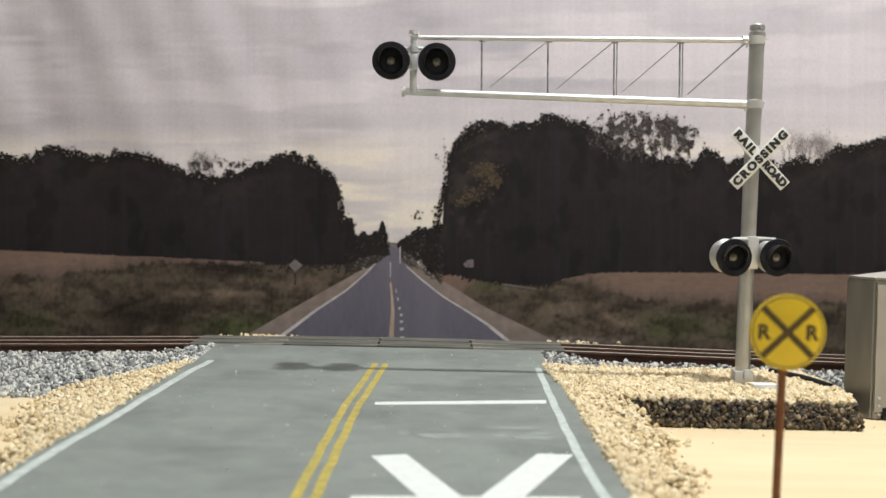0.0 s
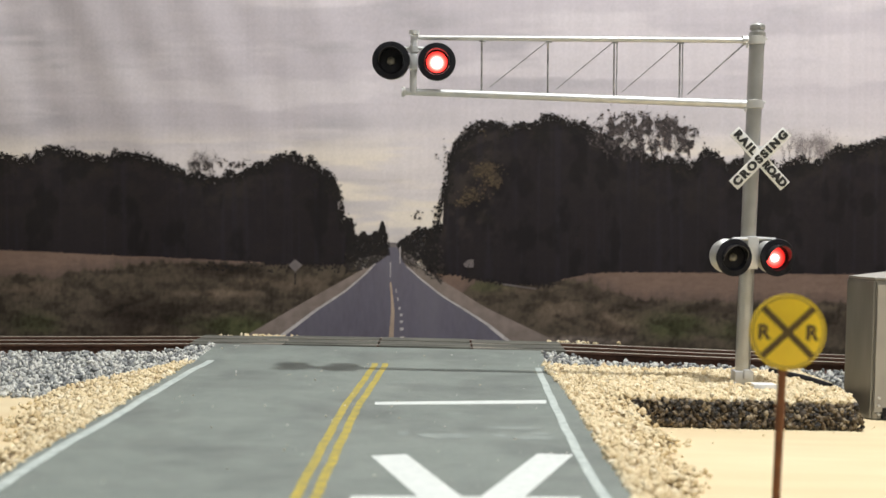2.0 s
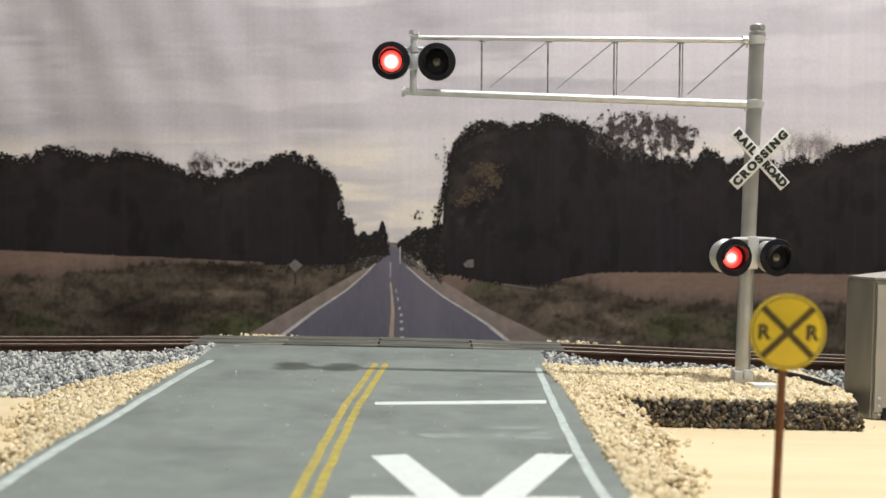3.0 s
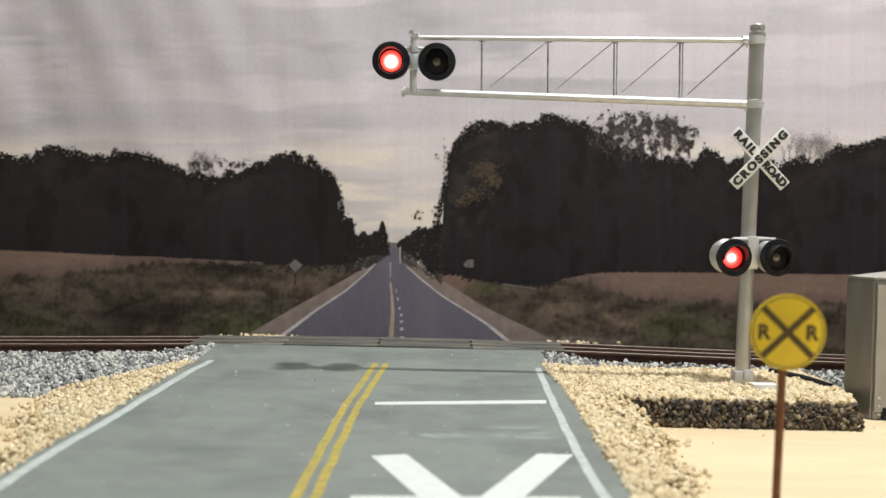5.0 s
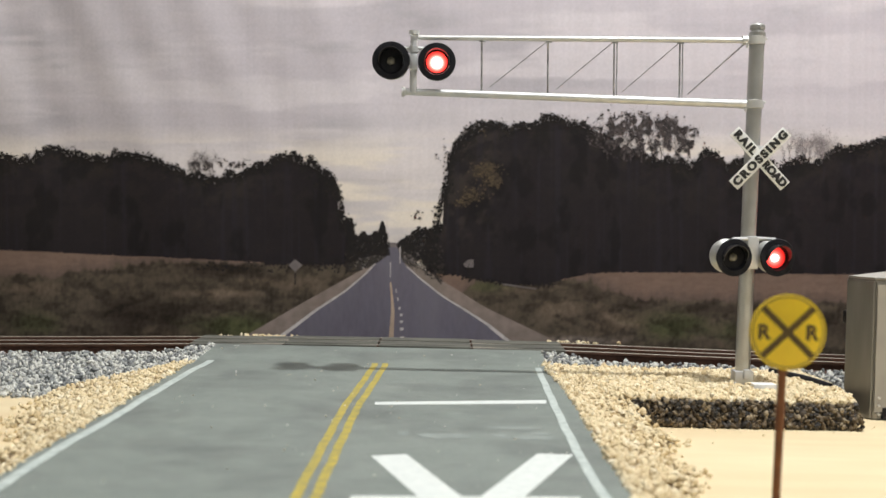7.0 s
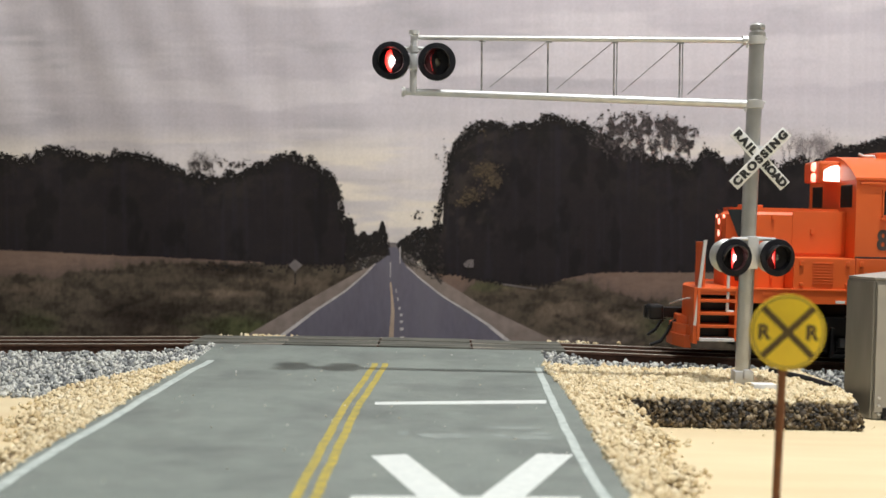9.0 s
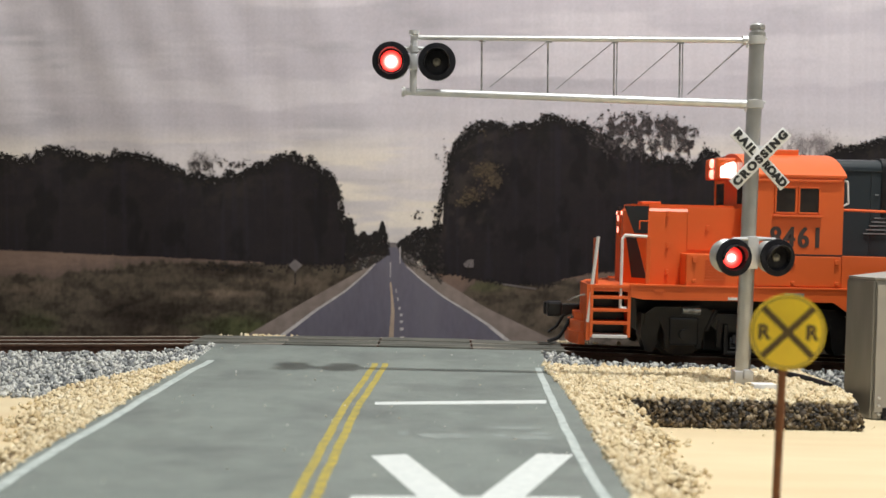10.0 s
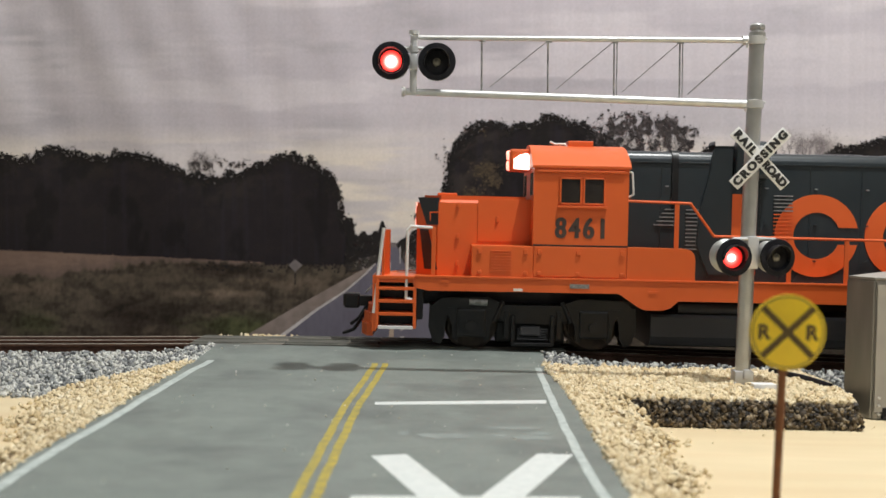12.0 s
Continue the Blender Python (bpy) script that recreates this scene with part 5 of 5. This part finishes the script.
# long hood
bm = bmesh.new()
section(bm, 80.4, 292, soft_box(19, 34.4, 92, 4.5))
long_hood = part("long_hood", bm, SLATE, loco, "dark slate grey long hood")
for s in (-1, 1):
    part("hood_ledge", box(bmesh.new(), 81, 291, s * 19.5, s * 18.8, 86.6, 87.2, 0.1), SLATE, long_hood, "", False)
    for x in (96.5, 118, 141, 163, 186, 209, 232, 255):
        part("door_seam", box(bmesh.new(), x, x + 0.5, s * 19.3, s * 18.8, 36, 86), SLATE, long_hood, "", False)
        for z in (44, 60, 76):
            part("door_latch", box(bmesh.new(), x + 2, x + 3.4, s * 19.7, s * 18.9, z, z + 0.6, 0.1), LOUVRE if z == 76 else SLATE, long_hood, "", False)
    for i in range(11):
        z = 66 - 1.75 * i
        if i < 5:
            part("louvre", box(bmesh.new(), 96 - i * 1.2 + 2.5, 103.5, s * 19.7, s * 18.9, z - 0.25, z + 0.25, 0.05), LOUVRE, long_hood, "", False)
        part("louvre", box(bmesh.new(), 108, 116.5, s * 19.7, s * 18.9, z - 0.25, z + 0.25, 0.05), LOUVRE, long_hood, "", False)
    for i in range(14):
        z = 73 - 1.65 * i
        part("louvre", box(bmesh.new(), 147, 155.5, s * 19.75, s * 18.9, z - 0.25, z + 0.25, 0.05), LOUVRE if i < 5 else ORANGE, long_hood, "", False)
    bm = bmesh.new()
    box(bm, 128.5, 143.5, s * 24.5, s * 17, 80, 97, 2.2)
    part("blower_duct", bm, SLATE, loco, "dark grey duct bulge on the hood", False)
    bm = bmesh.new()
    slab(bm, [(119.5, 93.5), (128.3, 93.5), (128.3, 37), (118, 37), (112.5, 50), (113.5, 66), (117, 78)], s * 20.4, s * 18)
    bmesh.ops.bevel(bm, geom=list(bm.edges), offset=0.0005, segments=2, affect="EDGES")
    part("filter_box", bm, SLATE, loco, "black filter housing with a slanting edge", False)
    # large orange hood marks
    part("hood_mark", box(bmesh.new(), 127.5, 139.5, s * 19.4, s * 18.9, 37.5, 73.5, 0.05), ORANGE, long_hood, "broad orange bar", False)
    for cx, gap in ((166.5, 11.9), (206.5, 11.9)):
        bm = bmesh.new()
        outer, inner = [], []
        for i in range(41):
            a = radians(gap + (360 - 2 * gap) * i / 40)
            b = radians(21.4 + (360 - 42.8) * i / 40)
            outer.append((cx + 18.6 * math.cos(a), 55.6 + 18.4 * math.sin(a)))
            inner.append((cx + 10.4 * math.cos(b), 55.6 + 10.4 * math.sin(b)))
        for i in range(40):
            slab(bm, [outer[i], outer[i + 1], inner[i + 1], inner[i]], s * 19.42, s * 18.9)
        bmesh.ops.remove_doubles(bm, verts=bm.verts, dist=1e-7)
        part("hood_mark", bm, ORANGE, long_hood, "large open orange ring", False)
for x, r, top in ((151.5, 1.9, 96.6), (182, 11, 92.8), (210, 11, 92.8), (262, 11, 92.8)):
    bm = bmesh.new()
    lathe(bm, ((r * 0.95, 91.5), (r, 91.8), (r, top - 0.4), (r * 0.92, top), (0.01, top)), pose(x / 1000, 0, 0), 24)
    part("roof_fan" if r > 6 else "exhaust_stack", bm, FRAMEBLACK, loco, "round black roof fitting")
part("horn", pipe(bmesh.new(), ((47.6, -9, 95.6), (50, -9, 94.6), (54.5, -9, 94.6), (55.2, -9, 93.0)), 0.55, 8), RAILWHITE, roof, "small pale horn")
part("hood_strap", section(bmesh.new(), 101.2, 104.2, soft_box(19.7, 66, 92.7, 4.7)), FRAMEBLACK, long_hood)

# handrails
for s in (-1, 1):
    y = s * 30.6
    part("handrail", pipe(bmesh.new(), ((80.4, y, 69.2), (107.5, y, 68.6), (118, y, 54.6), (300, y, 53.6)), 0.6), ORANGE, loco, "orange walkway handrail")
    for x, z in ((101.6, 68.7), (151, 54.4), (176, 54.3), (201, 54.1), (226, 54), (251, 53.9), (276, 53.8), (299, 53.6)):
        bm = bmesh.new()
        box(bm, x - 1.0, x + 1.0, y - 0.4, y + 0.4, 33, z, 0.2)
        part("stanchion", bm, ORANGE, loco, "", False)
    if s < 0:
        part("step_handrail", pipe(bmesh.new(), ((-13, y, 24.2), (-15.7, y, 24.6), (-15.5, y, 54.4), (-14.2, y, 56.2), (-4.7, y, 55.8)), 0.7), RAILWHITE, loco, "white painted step handrail")
    part("stanchion", box(bmesh.new(), -5, -3.2, y - 0.4, y + 0.4, 33, 56, 0.2), ORANGE, loco, "", False)
    if s < 0:
        part("corner_handrail", pipe(bmesh.new(), ((-29.8, y, 18), (-26.0, y, 55.4)), 0.8), RAILWHITE, loco, "white painted corner handrail")
        bm = bmesh.new()
        plan(bm, [(-26.6, -29.5), (-25.6, -29.7), (-24.0, -8), (-25.0, -8)], 34.4, 54.4)
        part("drop_plate", bm, ORANGE, loco, "raised orange end plate", False)
    if s > 0:
        continue
    # step well
    bm = bmesh.new()
    box(bm, -29.0, -27.6, s * 31.6, s * 19, 11.5, 34.5, 0.2)
    box(bm, -12.6, -11.2, s * 31.6, s * 19, 11.5, 34.5, 0.2)
    well = part("step_well", bm, ORANGE, loco, "orange front steps", False)
    part("step_side", box(bmesh.new(), -11.2, -8.4, s * 30, s * 22, 15.5, 31, 0.2), FRAMEBLACK, well, "", False)
    part("step_back", box(bmesh.new(), -27.6, -12.6, s * 22, s * 20.6, 12, 34), FRAMEBLACK, well, "", False)
    for i, z in enumerate((11.9, 17.8, 23.4, 29.0, 33.8)):
        part("step_tread", box(bmesh.new(), -27.8, -12.4, s * 31.7, s * 21, z - 0.7, z + 0.7, 0.2), RAILWHITE if i == 0 else ORANGE, well, "white edged bottom tread" if i == 0 else "", False)
part("pilot", plan(bmesh.new(), [(-28.6, -31), (-30.4, -31), (-30.6, -8), (-26, 8), (-14, 24), (-12, 24), (-24, 8), (-28, -8)], 10, 34.5), ORANGE, loco, "orange pilot plate", False)
bm = bmesh.new()
plan(bm, [(-30.2, -26), (-33, -25), (-36, -14), (-36.6, -4), (-33, 4), (-30.2, 5)], 7.5, 13)
plan(bm, [(-30.2, -25), (-32, -24), (-35, -14), (-35.4, -4), (-32, 4), (-30.2, 5)], 13, 17.5)
plan(bm, [(-30.2, -22), (-31, -21), (-33.4, -13), (-33.6, -5), (-30.2, 4)], 17.5, 21)
part("plow", bm, ORANGE, loco, "orange pilot plow", False)
bm = bmesh.new()
box(bm, -39, -28, -2.6, 2.6, 18.6, 23.4, 0.5)
box(bm, -45, -38, -4.6, 3.4, 17.6, 24.6, 1.2)
box(bm, -46, -42, 1.5, 4.6, 18, 24, 0.8)
part("coupler", bm, FRAMEBLACK, loco, "black knuckle coupler", False)
part("air_hose", pipe(bmesh.new(), ((-30, -8, 20), (-35, -9, 17), (-37.5, -9, 12), (-40, -9, 8.5), (-45, -9, 6.6)), 0.8), FRAMEBLACK, loco, "black rubber air hose")
part("air_hose", pipe(bmesh.new(), ((-30, 8, 20), (-36, 9, 17), (-39, 9, 12), (-43, 9, 9)), 0.8), FRAMEBLACK, loco, "black rubber air hose")
part("cut_lever", pipe(bmesh.new(), ((-29, -28, 30), (-31.5, -20, 29), (-33.5, -10, 27), (-35, -2, 25)), 0.35, 6), RAILWHITE, loco, "thin pale cut lever")

# tank, trucks and wheels
bm = bmesh.new()
section(bm, 92, 196, [(-27, 19.8), (-28.2, 18.5), (-28.2, 10), (-25, 6), (-20, 5), (20, 5), (25, 6), (28.2, 10), (28.2, 18.5), (27, 19.8)])
part("fuel_tank", bm, TANKGREY, loco, "dark grey fuel tank")
part("air_reservoir", rod(bmesh.new(), (104, -25, 22.6), (150, -25, 22.6), 2.6, n=18), TANKGREY, loco, "dark air reservoir")


def truck(x):
    """A four-wheel truck with side frames, journal boxes and springs."""
    bm = bmesh.new()
    box(bm, x - 22, x + 22, -18, 18, 14, 22, 0.6)
    box(bm, x - 15.5, x + 15.5, -15, 15, 4.5, 14, 0.8)
    box(bm, x - 44, x - 39, -22, 22, 12, 20, 0.6)
    box(bm, x + 39, x + 44, -22, 22, 12, 20, 0.6)
    t = part("truck", bm, FRAMEBLACK, loco, "black four-wheel truck", False)
    for s in (-1, 1):
        y0, y1 = s * 27.2, s * 24.4
        bm = bmesh.new()
        slab(bm, [(x - 44, 22), (x - 40, 25), (x - 20, 25.6), (x - 12, 22.4), (x + 12, 22.4), (x + 20, 25.6), (x + 40, 25), (x + 44, 22), (x + 44, 17), (x + 38, 17), (x + 36, 20.5), (x + 18, 20.5), (x + 12, 14.4), (x - 12, 14.4), (x - 18, 20.5), (x - 36, 20.5), (x - 38, 17), (x - 44, 17)], y0, y1)
        for q in (-27, 27):
            box(bm, x + q - 6.5, x + q + 6.5, s * 28.6, s * 25, 8.2, 20.6, 1.0)
            slab(bm, [(x + q - 11.5, 21), (x + q - 8.4, 13), (x + q - 8.0, 7.2), (x + q - 6.2, 6.4), (x + q - 4.5, 8.5), (x + q + 4.5, 8.5), (x + q + 6.2, 6.4), (x + q + 8.0, 7.2), (x + q + 8.4, 13), (x + q + 11.5, 21)], s * 27.4, s * 25)
        for q in (-12.5, 10.5):
            box(bm, x + q, x + q + 2.4, s * 27.6, s * 25, 7.6, 20, 0.4)
        part("side_frame", bm, FRAMEBLACK, t, "", False)
        for e in (-1, 1):
            bm = slab(bmesh.new(), [(x + e * 45.4, 22), (x + e * 45.8, 12), (x + e * 43.6, 5.4), (x + e * 40.4, 4.6), (x + e * 38.6, 8), (x + e * 38.2, 14), (x + e * 36.4, 20.4)], s * 26.4, s * 15)
            part("brake_hanger", bm, FRAMEBLACK, t, "curved black brake hanger", False)
        for q in (-27, 27):
            bm = bmesh.new()
            lathe(bm, ((0.01, 1.6), (0.8, 1.5), (1.0, 0.9), (2.2, 0.8), (2.4, 0), (2.4, -2)), Matrix.Translation(((x + q) / 1000, s * 0.0286, 0.0132)) @ pose(0, 0, 0, 90 * -s * -1 if s < 0 else -90, 0, 0), 18)
            part("journal_cap", bm, FRAMEBLACK, t, "round journal cap")
            bm = bmesh.new()
            rod(bm, (x + q + 14 * (1 if q < 0 else -1), s * 27, 24), (x + q + 10 * (1 if q < 0 else -1), s * 27, 15), 1.1, n=10)
            part("brake_rod", bm, FRAMEBLACK, t)
        bm = bmesh.new()
        for b in ((-9.5, -7.8, 5.2, 18), (7.8, 9.5, 5.2, 18), (-9.5, 9.5, 4.6, 6.2)):
            box(bm, x + b[0], x + b[1], s * 29, s * 26, b[2], b[3], 0.4)
        for i in range(5):
            rod(bm, (x - 6.4, s * 27, 7.4 + i * 1.1), (x + 6.4, s * 27, 7.4 + i * 1.1), 0.55, n=8)
        part("spring_hanger", bm, FRAMEBLACK, t, "", False)
        part("spring_plate", box(bmesh.new(), x - 5.5, x + 3.5, s * 28.8, s * 26.4, 9.2, 13.4, 0.7), TANKGREY, t, "worn grey spring plate", False)
        part("brake_cylinder", rod(bmesh.new(), (x - 28, s * 28, 23.6), (x - 20, s * 28, 23.4), 1.5, n=14), PLATEGREY, t, "small metal brake cylinder")
    for q in (-27, 27):
        bm = bmesh.new()
        for s in (-1, 1):
            lathe(bm, ((2.0, -2.6), (8.0, -1.8), (9.0, -2.2), (10.4, -2.2), (10.5, 1.4), (12, 1.6), (12, 2.4), (8.6, 2.4), (2.0, 1.6)), pose(0, s * 0.0168, 0, 90 * s, 0, 0), 32)
            for i in range(5):
                a = i * 1.2566
                rod(bm, (5.4 * math.cos(a), s * 18.6, 5.4 * math.sin(a)), (5.4 * math.cos(a), s * 19.4, 5.4 * math.sin(a)), 1.0, n=8)
        rod(bm, (0, -24, 0), (0, 24, 0), 2.0, n=14)
        w = part("wheelset", bm, WHEELSTEEL, t, "steel wheels on their axle")
        wheelsets.append((w, pose((x + q) / 1000, 0, 0.0131)))


truck(40)
truck(250)


# ---------------------------------------------------------------- what moves
FLIPS = [1.87, 2.43, 3.07, 3.67, 4.27, 4.85, 5.42, 6.05, 6.62, 7.20, 7.80, 8.40, 9.01, 9.60, 10.17, 10.76, 11.36, 11.92]


def motions():
    rows = []
    for i in range(25):
        t = i * 0.5
        s = 0.0468 * (12 - t)
        rows.append((t, pose(s, 0.511, -0.0036 * (1 - math.exp(-s / 0.12)))))
    walk(loco, rows)
    for ob, home in wheelsets:
        walk(ob, [(i * 0.25, home @ pose(0, 0, 0, 0, -63.0 * i * 0.98, 0)) for i in range(49)])
    for bulb, home, side in bulbs:
        turned, rows = 180, [(0, home @ pose(0, 0, 0, 0, 0, 180))]
        for k, t in enumerate(FLIPS):
            lit = (k % 2 == 0) == (side == "R")
            if k == 0 and side == "L":
                continue
            for j in range(4):
                rows.append((t - 0.034 + j / 30, home @ pose(0, 0, 0, 0, 0, turned + 60 * j)))
            turned += 180
        rows.append((12.0 if rows[-1][0] < 11.96 else 12.1, rows[-1][1]))
        walk(bulb, rows)


motions()
